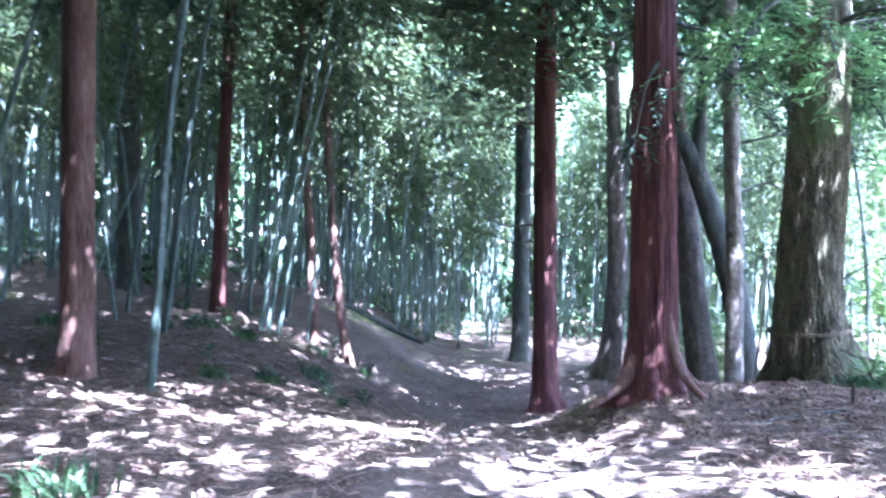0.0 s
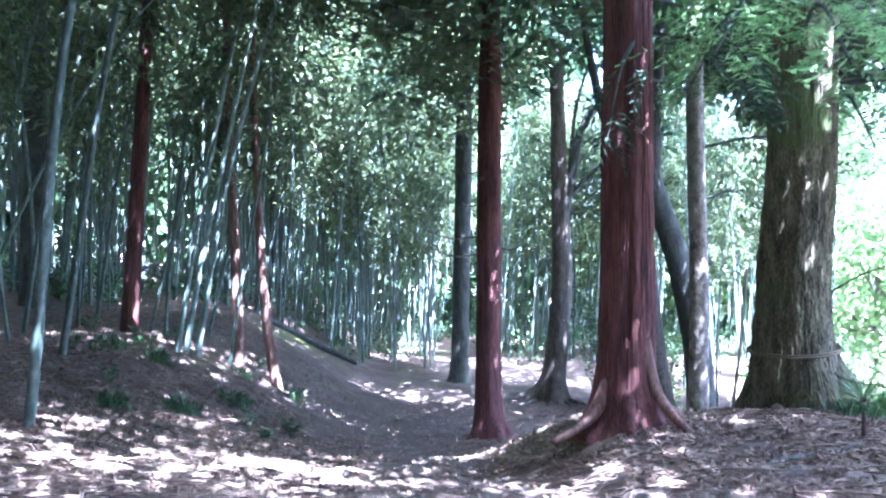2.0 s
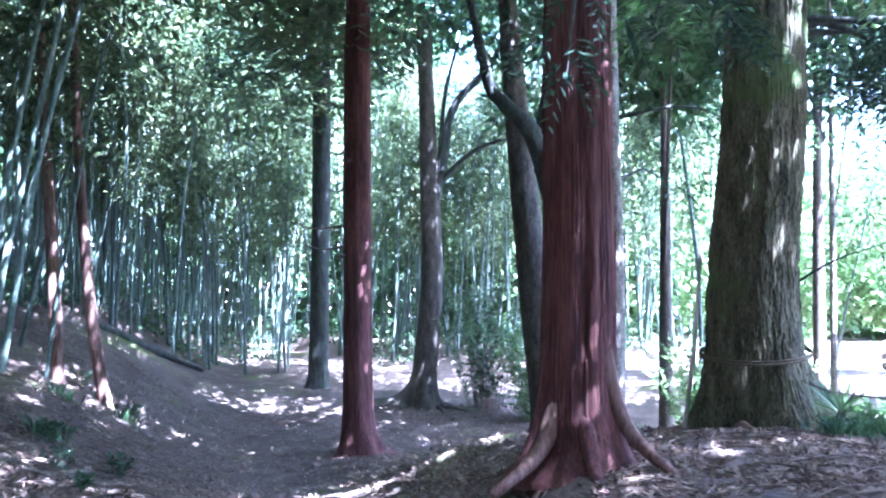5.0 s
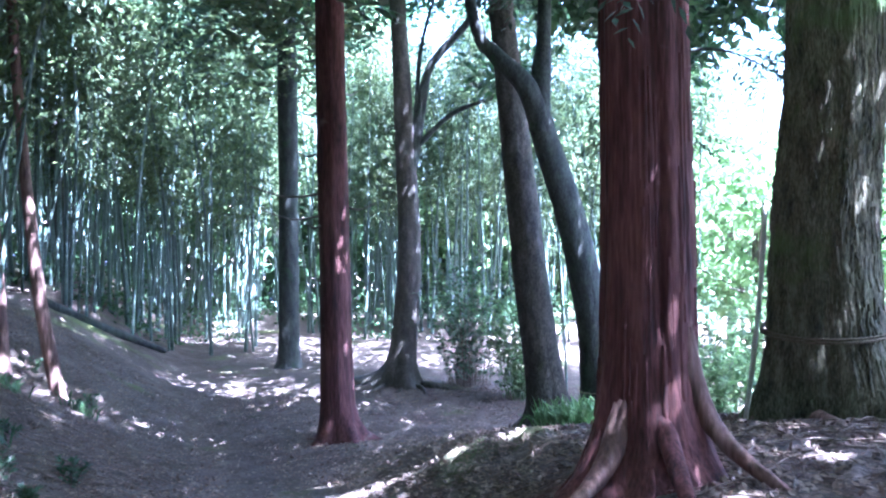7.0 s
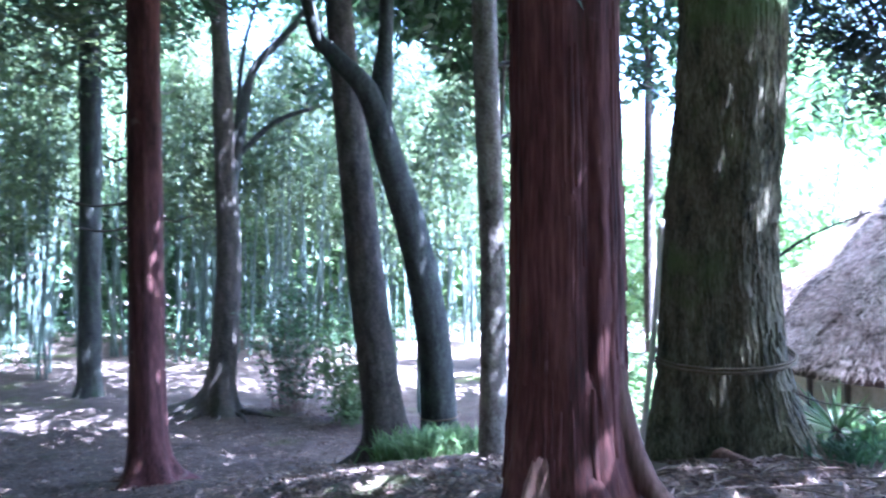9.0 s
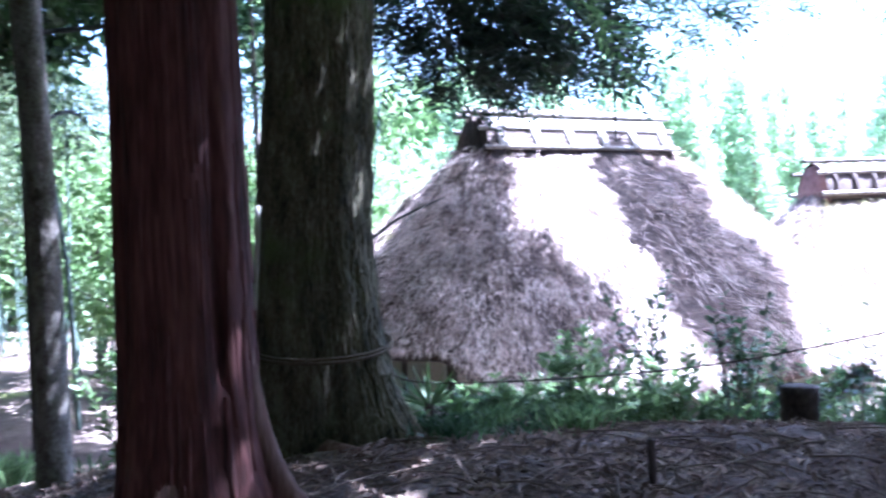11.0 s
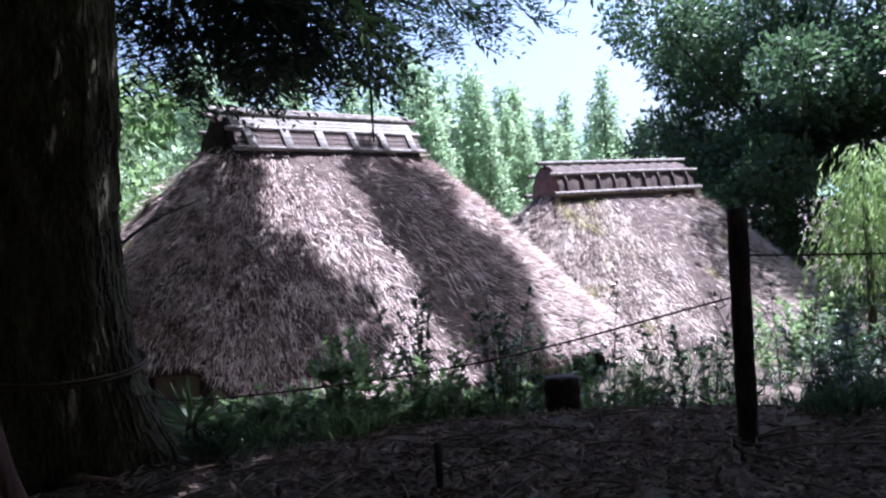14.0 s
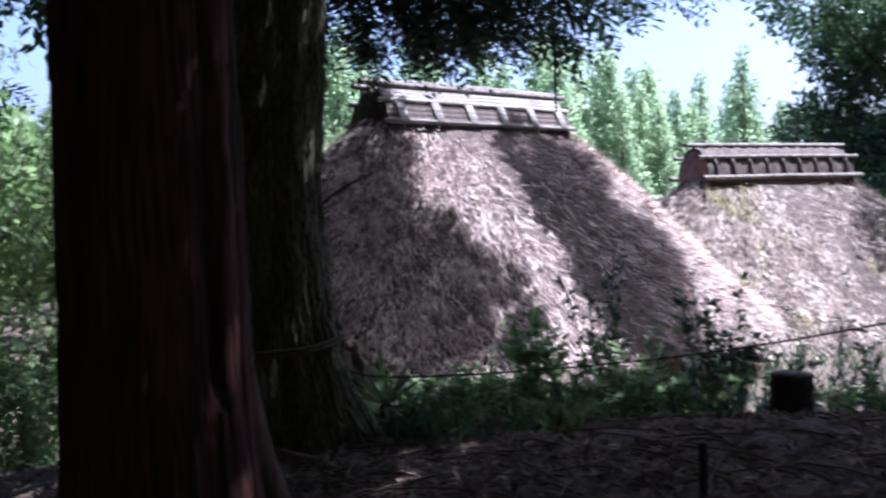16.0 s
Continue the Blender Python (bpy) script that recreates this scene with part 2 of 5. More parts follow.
def leaves(base, way, normal, length, width):
    """Diamond leaves, lightly cupped: a quad for each row."""
    way, normal = unit(way), unit(normal)
    side = unit(np.cross(way, normal))
    up = np.cross(side, way)
    length, width = np.broadcast_to(length, len(base))[:, None], np.broadcast_to(width, len(base))[:, None]
    mid = base + way * length * 0.45
    v = np.stack([base, mid + side * width / 2 + up * width * 0.15, base + way * length, mid - side * width / 2 + up * width * 0.15], axis=1).reshape(-1, 3)
    return v, np.arange(len(v)).reshape(-1, 4)


def sprays(origin, way, normal, length, teeth=9, leaf=0.30, thick=0.06, droop=0.25):
    """Flat pinnate twigs: side leaflets along a stem."""
    way, normal = unit(way), unit(normal)
    side = unit(np.cross(way, normal))
    length = np.broadcast_to(length, len(origin))[:, None]
    V, F, n = [], [], 0
    for j in range(teeth):
        t = (j + 0.3) / teeth
        o = origin + way * length * t
        o = o - np.array([0, 0, 1.0]) * droop * length * t * t
        s = side if j % 2 else -side
        d = way * 0.75 + s * 0.8 + rng.normal(0, 0.14, origin.shape)
        v, f = leaves(o, d, normal + rng.normal(0, 0.2, origin.shape), length[:, 0] * leaf * (1.15 - 0.6 * t), length[:, 0] * thick)
        V.append(v)
        F.append(f + n)
        n += len(v)
    return np.vstack(V), np.vstack(F)


def rand_dirs(n, flat=1.0):
    d = rng.normal(0, 1, (n, 3)) * np.array([1, 1, flat])
    return unit(d)


# ---------------------------------------------------------------- ground
def step(t):
    t = np.clip(t, 0, 1)
    return t * t * (3 - 2 * t)


def ground_z(x, y):
    x, y = np.asarray(x, dtype=float), np.asarray(y, dtype=float)
    start = 7.0 + 5.5 * step((x - 1.2) / 2.2)
    t = np.clip((y - start) / (26.5 - start), 0, 1)
    fall = (0.6 * t + 0.4 * step(t)) * (1 - step((0.5 - x) / 6.5))
    east = step((x - 5.9) / 5)
    z = -0.035 * np.clip(y, -10, 12) - 3.0 * fall - 1.2 * east * (1 - fall) + 0.1 * np.clip(-x - 5, 0, 25)
    z = z - 1.15 * (step((x - 8.5) / 6) - step((x - 34) / 8)) * (1 - fall) * (1 - step((y - 24) / 8))
    r = np.hypot(x - 5, y - 20)
    z = z + 0.03 * np.sin(x * 1.7 + 0.6 * y) * np.cos(y * 1.3 - 0.4 * x) + 0.05 * np.sin(0.6 * x + 1) * np.sin(0.5 * y)
    z = z + 14 * step((r - 70) / 130) * step((y - 0.9 * x) / 60)
    return z


def ground_at(x, y):
    return float(ground_z(x, y))


def build_ground():
    def axis(lo, hi, fine_lo, fine_hi, d):
        a = list(np.arange(fine_lo, fine_hi, d))
        s, p = d, fine_hi
        while p < hi:
            a.append(p)
            s *= 1.22
            p += s
        a.append(hi)
        s, p = d, fine_lo - d
        while p > lo:
            a.insert(0, p)
            s *= 1.22
            p -= s
        a.insert(0, lo)
        return np.array(a)

    xs, ys = axis(-1500, 1500, -12, 22, 0.22), axis(-1500, 1500, -3, 45, 0.22)
    X, Y = np.meshgrid(xs, ys)
    Z = ground_z(X, Y)
    rough = rng.normal(0, 0.026, X.shape)
    near = (np.abs(X - 3) < 16) & (Y > -3) & (Y < 45)
    Z = Z + rough * near
    v = np.stack([X, Y, Z], axis=-1).reshape(-1, 3)
    nx, ny = len(xs), len(ys)
    i = np.arange(ny - 1)[:, None] * nx + np.arange(nx - 1)[None, :]
    f = np.stack([i, i + 1, i + 1 + nx, i + nx], axis=-1).reshape(-1, 4)
    ob = new("ground", mesh_of("ground", v, f, SOIL, True))
    tagged(ob, "brown forest soil with moss patches and leaf litter", "ground", kind="structure")


build_ground()


# ---------------------------------------------------------------- trees
def trunk_mesh(line, radii, flare=0.0, roots=6, rough=0.06, seg=26, furrow=0.03, seed=0, rings=None, groove=None):
    """Trunk along a line (first point at the ground) with root buttresses, furrows and uneven outline."""
    r = np.random.default_rng(seed)
    length = np.sum(np.linalg.norm(np.diff(np.asarray(line, dtype=float), axis=0), axis=1))
    n = rings or int(np.clip(length / 0.22, 14, 60))
    pts = spline(line, n)
    t = np.linspace(0, 1, n)
    rad = np.interp(t, np.linspace(0, 1, len(radii)), radii)
    ph = r.uniform(0, 6.28, 8)
    root_ph = np.sort(r.uniform(0, 6.28, roots)) if roots else []
    root_k = r.uniform(0.5, 1.3, max(1, roots))
    h = pts[:, 2] - pts[0, 2]

    def shape(a, i):
        s = 1 + rough * (np.sin(2 * a + ph[0] + 0.5 * h[i]) * 0.6 + np.sin(3 * a + ph[1] - 0.7 * h[i]) * 0.4)
        s = s + furrow * (np.sin(9 * a + ph[2] + 0.25 * np.sin(h[i] * 1.3)) * 0.6 + np.sin(13 * a + ph[3] + 0.4 * np.sin(h[i])) * 0.5)
        s = s + r.normal(0, furrow * 0.35, a.shape)
        if groove:
            ga, z0, z1, dp = groove
            s = s - dp * np.exp(-((a - ga) / 0.07) ** 2) * float(z0 < h[i] < z1)
        if flare:
            k = math.exp(-max(0.0, h[i]) / (rad[0] * 1.7))
            lobes = 0
            for p, q in zip(root_ph, root_k):
                lobes = lobes + q * np.exp(10.0 * (np.cos(a - p) - 1))
            s = s + flare * k * (0.25 + lobes * k * 1.35)
        return s

    return tube(pts, rad, seg, shape)


def limb(tree, points, r0, r1, mat, name="branch", seg=7):
    line = spline(points, max(6, len(points) * 3))
    v, f = tube(line, np.linspace(r0, r1, len(line)), seg, lambda a, i: 1 + 0.08 * np.sin(2 * a + i))
    return part(name, mesh_of(name, v, f, mat, True), tree)


def conifer_crown(bottom, top, reach, n, size, name, mat=CEDAR_LEAF, droop=0.25, open_top=0.15):
    """Layered boughs of flat sprays around the stem line, uneven and gappy."""
    h = bottom + (top - bottom) * rng.beta(1.0, 1.25, n // 14)
    O, W = [], []
    for z in h:
        a = rng.uniform(0, 6.28)
        t = (z - bottom) / (top - bottom)
        R = reach * (1 - t) ** 0.75 * rng.uniform(0.55, 1.1) + open_top
        m = 14
        q = np.sqrt(rng.uniform(0.06, 1, m))
        out = np.array([math.cos(a), math.sin(a), 0])
        tang = np.array([-math.sin(a), math.cos(a), 0])
        sway = rng.normal(0, 0.16, m) * R
        o = out * (q * R)[:, None] + tang * sway[:, None]
        o[:, 2] = z + R * 0.12 - droop * R * q ** 2 + rng.normal(0, 0.12, m)
        O.append(o)
        W.append(out + tang * np.sign(sway)[:, None] * 0.6 + rng.normal(0, 0.25, (m, 3)))
    O, W = np.vstack(O), np.vstack(W)
    nrm = np.array([0, 0, 1.0]) + rng.normal(0, 0.35, O.shape)
    v, f = sprays(O, W, nrm, size * rng.uniform(0.7, 1.3, len(O)), teeth=7, leaf=0.5, thick=0.13)
    return mesh_of(name, v, f, mat)


def leafy_crown(centres, radii, n, size, mat, name, flat=0.8, shell=0.55):
    """Clumps of broad leaves on uneven balls, denser at the outside."""
    centres = np.asarray(centres, dtype=float)
    pick = rng.choice(len(centres), n, p=np.asarray(radii) ** 2 / np.sum(np.asarray(radii) ** 2))
    d = rand_dirs(n)
    rr = np.asarray(radii)[pick] * (shell + (1 - shell) * rng.uniform(0, 1, n) ** 0.7) * (1 + rng.normal(0, 0.1, n))
    o = centres[pick] + d * rr[:, None] * np.array([1, 1, flat])
    v, f = leaves(o, d + rng.normal(0, 0.8, (n, 3)), d + rng.normal(0, 0.7, (n, 3)) + np.array([0, 0, 0.6]), size * rng.uniform(0.6, 1.4, n), size * 0.5 * rng.uniform(0.7, 1.2, n))
    return mesh_of(name, v, f, mat)


def tree(name, base, line, radii, mat, label, category="tree", flare=0.0, roots=6, crown=None, crown_at=None, group="", seg=26, rough=0.06, furrow=0.03, seed=0, sink=0.12, turn=0.0, groove=None):
    z = ground_at(*base)
    ob = thing(name, (*base, z), label, category, group)
    pts = np.asarray(line, dtype=float)
    pts = pts.copy()
    pts[0, 2] -= sink
    v, f = trunk_mesh(pts, radii, flare, roots, rough, seg, furrow, seed, None, groove)
    part("trunk", mesh_of("trunk", v, f, mat, True), ob)
    if crown:
        part("crown", crown, ob, at=tuple(crown_at) if crown_at is not None else (pts[-1][0], pts[-1][1], 0), turn=turn)
    return ob



def bark_relief(ob, line, radii, count, high, length, width, lift, mat, name, chance, side=None, **shape):
    """Long loose strips or short plates of bark that stand a little off the trunk."""
    seg = shape["seg"]
    pts = np.asarray(line, dtype=float)
    pts[0, 2] -= 0.12
    v, _ = trunk_mesh(pts, radii, shape["flare"], shape["roots"], shape["rough"], seg, shape["furrow"], shape["seed"], None, shape.get("groove"))
    grid = v[:-1].reshape(-1, seg, 3)
    mid = grid.mean(axis=1)
    last = int(np.searchsorted(mid[:, 2], high))
    q = np.random.default_rng(chance)
    h = Heap()

    def at(i, j):
        i0, j0 = min(int(i), last), int(j) % seg
        a, b = i - int(i), j - math.floor(j)
        p = (grid[i0, j0] * (1 - b) + grid[i0, (j0 + 1) % seg] * b) * (1 - a) + (grid[i0 + 1, j0] * (1 - b) + grid[i0 + 1, (j0 + 1) % seg] * b) * a
        c = mid[i0] * (1 - a) + mid[i0 + 1] * a
        out = p - c
        out[2] = 0
        return p, out / (np.linalg.norm(out) + 1e-9)

    step_z = (mid[last, 2] - mid[0, 2]) / last
    for _ in range(count):
        i, j = q.uniform(0, last), q.uniform(0, seg) if side is None or q.uniform() < 0.45 else q.normal(side * seg / 6.283, seg * 0.06)
        n = q.uniform(*length) / step_z
        w, up, drift = q.uniform(*width), q.uniform(*lift), q.normal(0, 0.25)
        k = 5
        rows, faces = [], []
        for r in range(k):
            t = r / (k - 1)
            p, out = at(min(i + n * t, last), j + drift * t)
            across = np.cross(out, [0, 0, 1.0])
            ww = w * (0.35 + 0.65 * math.sin(math.pi * (0.12 + 0.76 * t))) * q.uniform(0.75, 1.2)
            l = up * (0.55 + 0.9 * abs(t - 0.5))
            rows += [p - across * ww / 2 - out * 0.004, p - across * ww * 0.3 + out * l, p + across * ww * 0.3 + out * l, p + across * ww / 2 - out * 0.004]
        for r in range(k - 1):
            for c in range(3):
                faces.append((r * 4 + c, r * 4 + c + 1, r * 4 + c + 5, r * 4 + c + 4))
        h.add(rows, faces)
    tagged(part(name, h.mesh(name, mat), ob), kind="stuff")


CROWN_A = conifer_crown(8.0, 18.5, 4.2, 1100, 1.05, "crown", LIT_CONIFER_LEAF)
CROWN_B = conifer_crown(6.5, 16.0, 4.3, 2800, 1.0, "crown")
CROWN_C = conifer_crown(10.5, 17.0, 3.0, 1300, 0.85, "crown")
CROWN_D = conifer_crown(12.5, 21.0, 4.6, 2000, 1.0, "crown")
CROWN_W = conifer_crown(6.5, 16.0, 4.3, 2600, 1.0, "crown")
CROWN_F = conifer_crown(8.2, 18.5, 3.8, 1300, 1.0, "crown", LIT_CONIFER_LEAF)
CROWN_N = conifer_crown(9.6, 18.0, 3.8, 750, 0.95, "crown", LIT_CONIFER_LEAF)

# red cedars, firs and broadleaf trees of the wood
cedar_i = tree("cedar", (2.82, 11.89), [(0, 0, 0), (0.0, 0, 0.6), (0.02, 0, 1.7), (0.02, -0.01, 3.3), (0.05, 0, 8), (0.1, 0.1, 18)], [0.34, 0.325, 0.31, 0.29, 0.24, 0.06], RED_BARK,
               "tall red-barked cedar with spreading roots beside the path", "cedar tree", 0.5, 7, CROWN_A, (-1.6, 0.9, 0), seg=88, rough=0.04, furrow=0.034, seed=3, groove=(3.33, 1.1, 2.7, 0.16))
cedar_g = tree("cedar", (3.01, 26.14), [(0, 0, 0), (0.0, 0, 5.9), (0.02, 0, 10), (0.1, 0, 20)], [0.36, 0.345, 0.31, 0.08], RED_BARK,
               "slender red-barked cedar with dead lower branches", "cedar tree", 1.3, 6, CROWN_D, seg=36, seed=5)
fir_k = tree("fir", (5.53, 13.35), [(0, 0, 0), (0.0, 0, 1.8), (0.09, -0.1, 3.7), (0.2, -0.1, 9), (0.2, 0, 19)], [0.47, 0.44, 0.42, 0.33, 0.08], FIR_BARK,
             "huge grey-brown fir with mossy bark and a rope round it", "fir tree", 0.85, 7, CROWN_F, (-1.2, 2.2, 0), seg=64, rough=0.05, furrow=0.04, seed=8, turn=70)
bark_relief(cedar_i, [(0, 0, 0), (0.0, 0, 0.6), (0.02, 0, 1.7), (0.02, -0.01, 3.3), (0.05, 0, 8), (0.1, 0.1, 18)], [0.34, 0.325, 0.31, 0.29, 0.24, 0.06], 330, 5.2, (0.35, 1.5), (0.018, 0.06), (0.004, 0.014), RED_BARK, "loose_bark", 61,
            side=5.6, flare=0.5, roots=7, rough=0.04, seg=88, furrow=0.034, seed=3, groove=(3.33, 1.1, 2.7, 0.16))
bark_relief(fir_k, [(0, 0, 0), (0.0, 0, 1.8), (0.09, -0.1, 3.7), (0.2, -0.1, 9), (0.2, 0, 19)], [0.47, 0.44, 0.42, 0.33, 0.08], 1900, 5.5, (0.08, 0.32), (0.025, 0.07), (0.006, 0.02), FIR_BARK, "scaly_bark", 62,
            flare=0.85, roots=7, rough=0.05, seg=64, furrow=0.04, seed=8)
tree_n = tree("fir", (5.70, 17.4), [(0, 0, 0), (0.03, -0.01, 2.4), (-0.03, 0, 5.6), (-0.15, 0, 15)], [0.19, 0.17, 0.16, 0.05], PALE_BARK,
              "slim grey-barked tree behind the big fir", "fir tree", 0.3, 4, CROWN_N, seg=22, seed=9)
cedar_a = tree("cedar", (-5.54, 13.4), [(0, 0, 0), (0.03, 0, 5.6), (0.1, 0, 16)], [0.265, 0.24, 0.06], BROWN_BARK,
               "straight brown cedar trunk standing in leaf litter", "cedar tree", 0.25, 5, CROWN_B, seg=28, seed=11)
tree("cedar", (-10.28, 28.95), [(0, 0, 0), (0, 0, 6.4), (0, 0, 15)], [0.4, 0.36, 0.1], DARK_BARK, "dark cedar trunk deep in the bamboo grove", "cedar tree", 0.3, 5, CROWN_C, seg=18, seed=12)
tree("cedar", (-6.29, 24.57), [(0, 0, 0), (0.17, 0.04, 3.9), (0.32, 0.08, 7.4), (0.6, 0.1, 16)], [0.21, 0.19, 0.165, 0.05], RED_BARK, "thin red-brown cedar among leaning bamboo", "cedar tree", 0.4, 5, CROWN_D, seg=18, seed=13, turn=40)
tree("cedar", (-2.77, 26.13), [(0, 0, 0), (-0.38, -0.05, 2.8), (-0.68, -0.1, 8.0), (-0.9, -0.1, 18)], [0.15, 0.125, 0.10, 0.04], BROWN_BARK, "thin leaning brown trunk at the grove's edge", "cedar tree", 0.2, 4, CROWN_D, seg=14, seed=14, turn=200, group="leaning trunks")
tree("cedar", (-3.69, 25.54), [(0, 0, 0), (-0.16, 0, 3.5), (-0.36, -0.06, 7.6), (-0.5, 0, 17)], [0.14, 0.125, 0.10, 0.04], BROWN_BARK, "thin upright brown trunk at the grove's edge", "cedar tree", 0.2, 4, CROWN_C, seg=14, seed=15, turn=100, group="leaning trunks")
tree("cedar", (-5.2, 48.0), [(0, 0, -0.6), (-0.3, 0, 6), (-0.7, 0, 9.5), (-0.8, 0, 16)], [0.4, 0.36, 0.3, 0.1], DARK_BARK, "dark trunk far back in the bamboo", "cedar tree", 0.2, 4, CROWN_C, seg=14, seed=16)
tree("fir", (3.38, 38.86), [(0, 0, 0), (0.17, 0, 11), (0.2, 0, 19)], [0.38, 0.34, 0.1], DARK_BARK, "dark straight trunk in front of the bamboo wall", "fir tree", 0.4, 5, CROWN_D, seg=18, seed=17, turn=120)

tree_h = tree("forked_tree", (6.14, 33.26), [(0, 0, 0), (0.28, -0.05, 2.4), (0.40, -0.1, 4.6), (0.31, -0.08, 8.2), (0.18, -0.05, 12.1), (0.0, 0.1, 17)], [0.40, 0.37, 0.34, 0.30, 0.25, 0.05], GREY_BARK,
              "forked broadleaf tree with exposed roots on a mound", "tree", 1.2, 8, seg=32, seed=18, furrow=0.02)
limb(tree_h, [(0.45, -0.1, 6.4), (0.83, -0.2, 8.6), (1.2, -0.3, 10.0), (2.4, -0.7, 11.4), (3.0, -0.9, 13.0)], 0.20, 0.07, DARK_BARK)
limb(tree_h, [(0.5, -0.1, 7.2), (1.75, -0.48, 8.4), (3.1, -0.9, 8.9)], 0.10, 0.05, DARK_BARK)
limb(tree_h, [(0.7, -0.1, 8.4), (0.9, -0.1, 10.5), (1.5, -0.1, 12.5)], 0.09, 0.04, DARK_BARK)

tree_l = tree("broadleaf_tree", (6.9, 23.12), [(0, 0, 0), (-0.12, 0.05, 1.2), (-0.37, 0.15, 3.5), (-0.61, 0.24, 6.4), (-0.79, 0.31, 8.7), (-1.2, 0.4, 15)], [0.38, 0.36, 0.33, 0.29, 0.26, 0.05], GREY_BARK,
              "thick leaning grey-brown trunk with pale patches", "tree", 0.9, 6, seg=32, seed=19)
tree_m = tree("forked_tree", (7.85, 22.85), [(0, 0, 0), (-0.22, -0.25, 2.1), (-0.74, -0.5, 4.2), (-1.24, -0.6, 5.6), (-1.73, -0.75, 6.8), (-2.3, -0.5, 7.5), (-2.62, -0.36, 8.1), (-3.2, -0.2, 11)], [0.35, 0.31, 0.29, 0.26, 0.21, 0.16, 0.13, 0.05], DARK_BARK,
              "dark leaning forked tree with a rope round its foot", "tree", 0.35, 5, seg=30, seed=20, furrow=0.02)
limb(tree_m, [(-1.5, -0.7, 6.0), (-1.45, -0.75, 7.2), (-1.4, -0.8, 8.1), (-1.2, -0.8, 12)], 0.23, 0.10, DARK_BARK)


# ---------------------------------------------------------------- bamboo
def bamboo(kind, height, dia, arch, leaves_n, low):
    r = np.random.default_rng(100 + kind)
    ob = thing("bamboo", (0, 0, 0), "grey-green bamboo culm with drooping leafy top", "bamboo", "bamboo grove")
    nodes = int(height / 0.32)
    z, rad = [], []
    for i in range(nodes):
        h = height * (i / nodes) ** 0.96
        w = dia / 2 * (1 - 0.82 * (h / height) ** 1.4)
        z += [h, h + 0.03]
        rad += [w * 1.10, w * 0.98]
    z, rad = np.array(z), np.array(rad)
    bend = arch * (z / height) ** 3
    wob = 0.03 * np.sin(z * 0.9 + kind)
    v, f = tube(np.stack([bend + wob, wob * 0.7, z - 0.1], axis=1), rad, 6)
    part("culm", mesh_of("culm", v, f, BAMBOO_SKIN, True), ob)
    h = low + (height - low) * r.beta(1.4, 1.0, leaves_n // 10)
    o, w = [], []
    for q in h:
        a = r.uniform(0, 6.28)
        R = 0.35 + 1.5 * math.sin(math.pi * min(1, (q - low) / (height - low) * 0.85 + 0.12)) * r.uniform(0.3, 1)
        for k in range(10):
            t = r.uniform(0.15, 1)
            o.append((arch * (q / height) ** 3 + math.cos(a) * R * t + r.normal(0, 0.12), math.sin(a) * R * t + r.normal(0, 0.12), q + 0.3 * R * t - 0.35 * R * t * t + r.normal(0, 0.1)))
            w.append((math.cos(a), math.sin(a), -0.7))
    o, w = np.array(o), np.array(w)
    v, f = leaves(o, w + r.normal(0, 0.6, o.shape), r.normal(0, 0.5, o.shape) + np.array([0, 0, 1.0]), 0.30 * r.uniform(0.6, 1.3, len(o)), 0.075)
    part("foliage", mesh_of("foliage", v, f, BAMBOO_LEAF), ob)
    return ob


KINDS = [bamboo(0, 14.0, 0.13, 1.6, 1300, 6.6), bamboo(1, 15.5, 0.15, 2.4, 1400, 7.4), bamboo(2, 12.0, 0.11, 0.9, 1200, 5.4), bamboo(3, 14.5, 0.14, 1.2, 1400, 6.2), bamboo(4, 10.5, 0.09, 2.0, 1000, 4.4)]
used = set()


def plant_bamboo(k, x, y, slope=(0.0, 0.0), turn=0.0, size=1.0):
    """Stand bamboo k at x, y, leaning by slope (metres sideways for each metre up)."""
    z = Vector((slope[0], slope[1], 1)).normalized()
    q = Vector((0, 0, 1)).rotation_difference(z).to_matrix().to_4x4()
    m = Matrix.Translation((x, y, ground_at(x, y))) @ q @ pose(0, 0, 0, 0, 0, turn) @ Matrix.Scale(size, 4)
    if k not in used:
        used.add(k)
        KINDS[k].matrix_basis = m
        return KINDS[k]
    return copy_thing(KINDS[k], m)


for k, x, y, sx, sy, size in ((1, -4.31, 12.91, 0.075, 0.024, 1.0), (0, -6.04, 19.14, 0.112, 0.033, 1.1), (2, -8.01, 22.3, 0.143, 0.048, 1.0), (4, -8.6, 21.0, 0.33, 0.1, 1.0), (1, -9.2, 17.0, 0.17, 0.06, 1.0),
                              (0, -9.6, 16.4, 0.06, 0.03, 0.9), (3, -4.61, 23.35, 0.162, 0.028, 1.05), (1, -4.41, 23.48, 0.155, 0.025, 1.0), (2, -4.98, 27.93, 0.235, 0.032, 1.0), (4, -3.87, 25.32, 0.119, 0.016, 1.0),
                              (2, -5.77, 24.46, 0.231, 0.049, 0.8), (3, -5.53, 25.18, 0.067, 0.014, 0.8), (0, -7.62, 26.27, 0.113, 0.031, 0.8), (2, -7.69, 24.89, 0.062, 0.019, 0.9), (3, -4.75, 23.0, 0.14, 0.05, 0.9)):
    plant_bamboo(k, x, y, (sx, sy), rng.uniform(-60, 60), size)


def grove_edge(x):
    """How far ahead the bamboo wall begins at x."""
    return 30.5 + 12 * step((x + 14) / 14) + 1.5 * math.sin(x * 0.7)


TRUNKS = [(-10.28, 28.95), (-6.29, 24.57), (-2.77, 26.13), (-3.69, 25.54), (-5.2, 48), (3.38, 38.86), (6.14, 33.26), (3.0, 26.1)]
count = 0
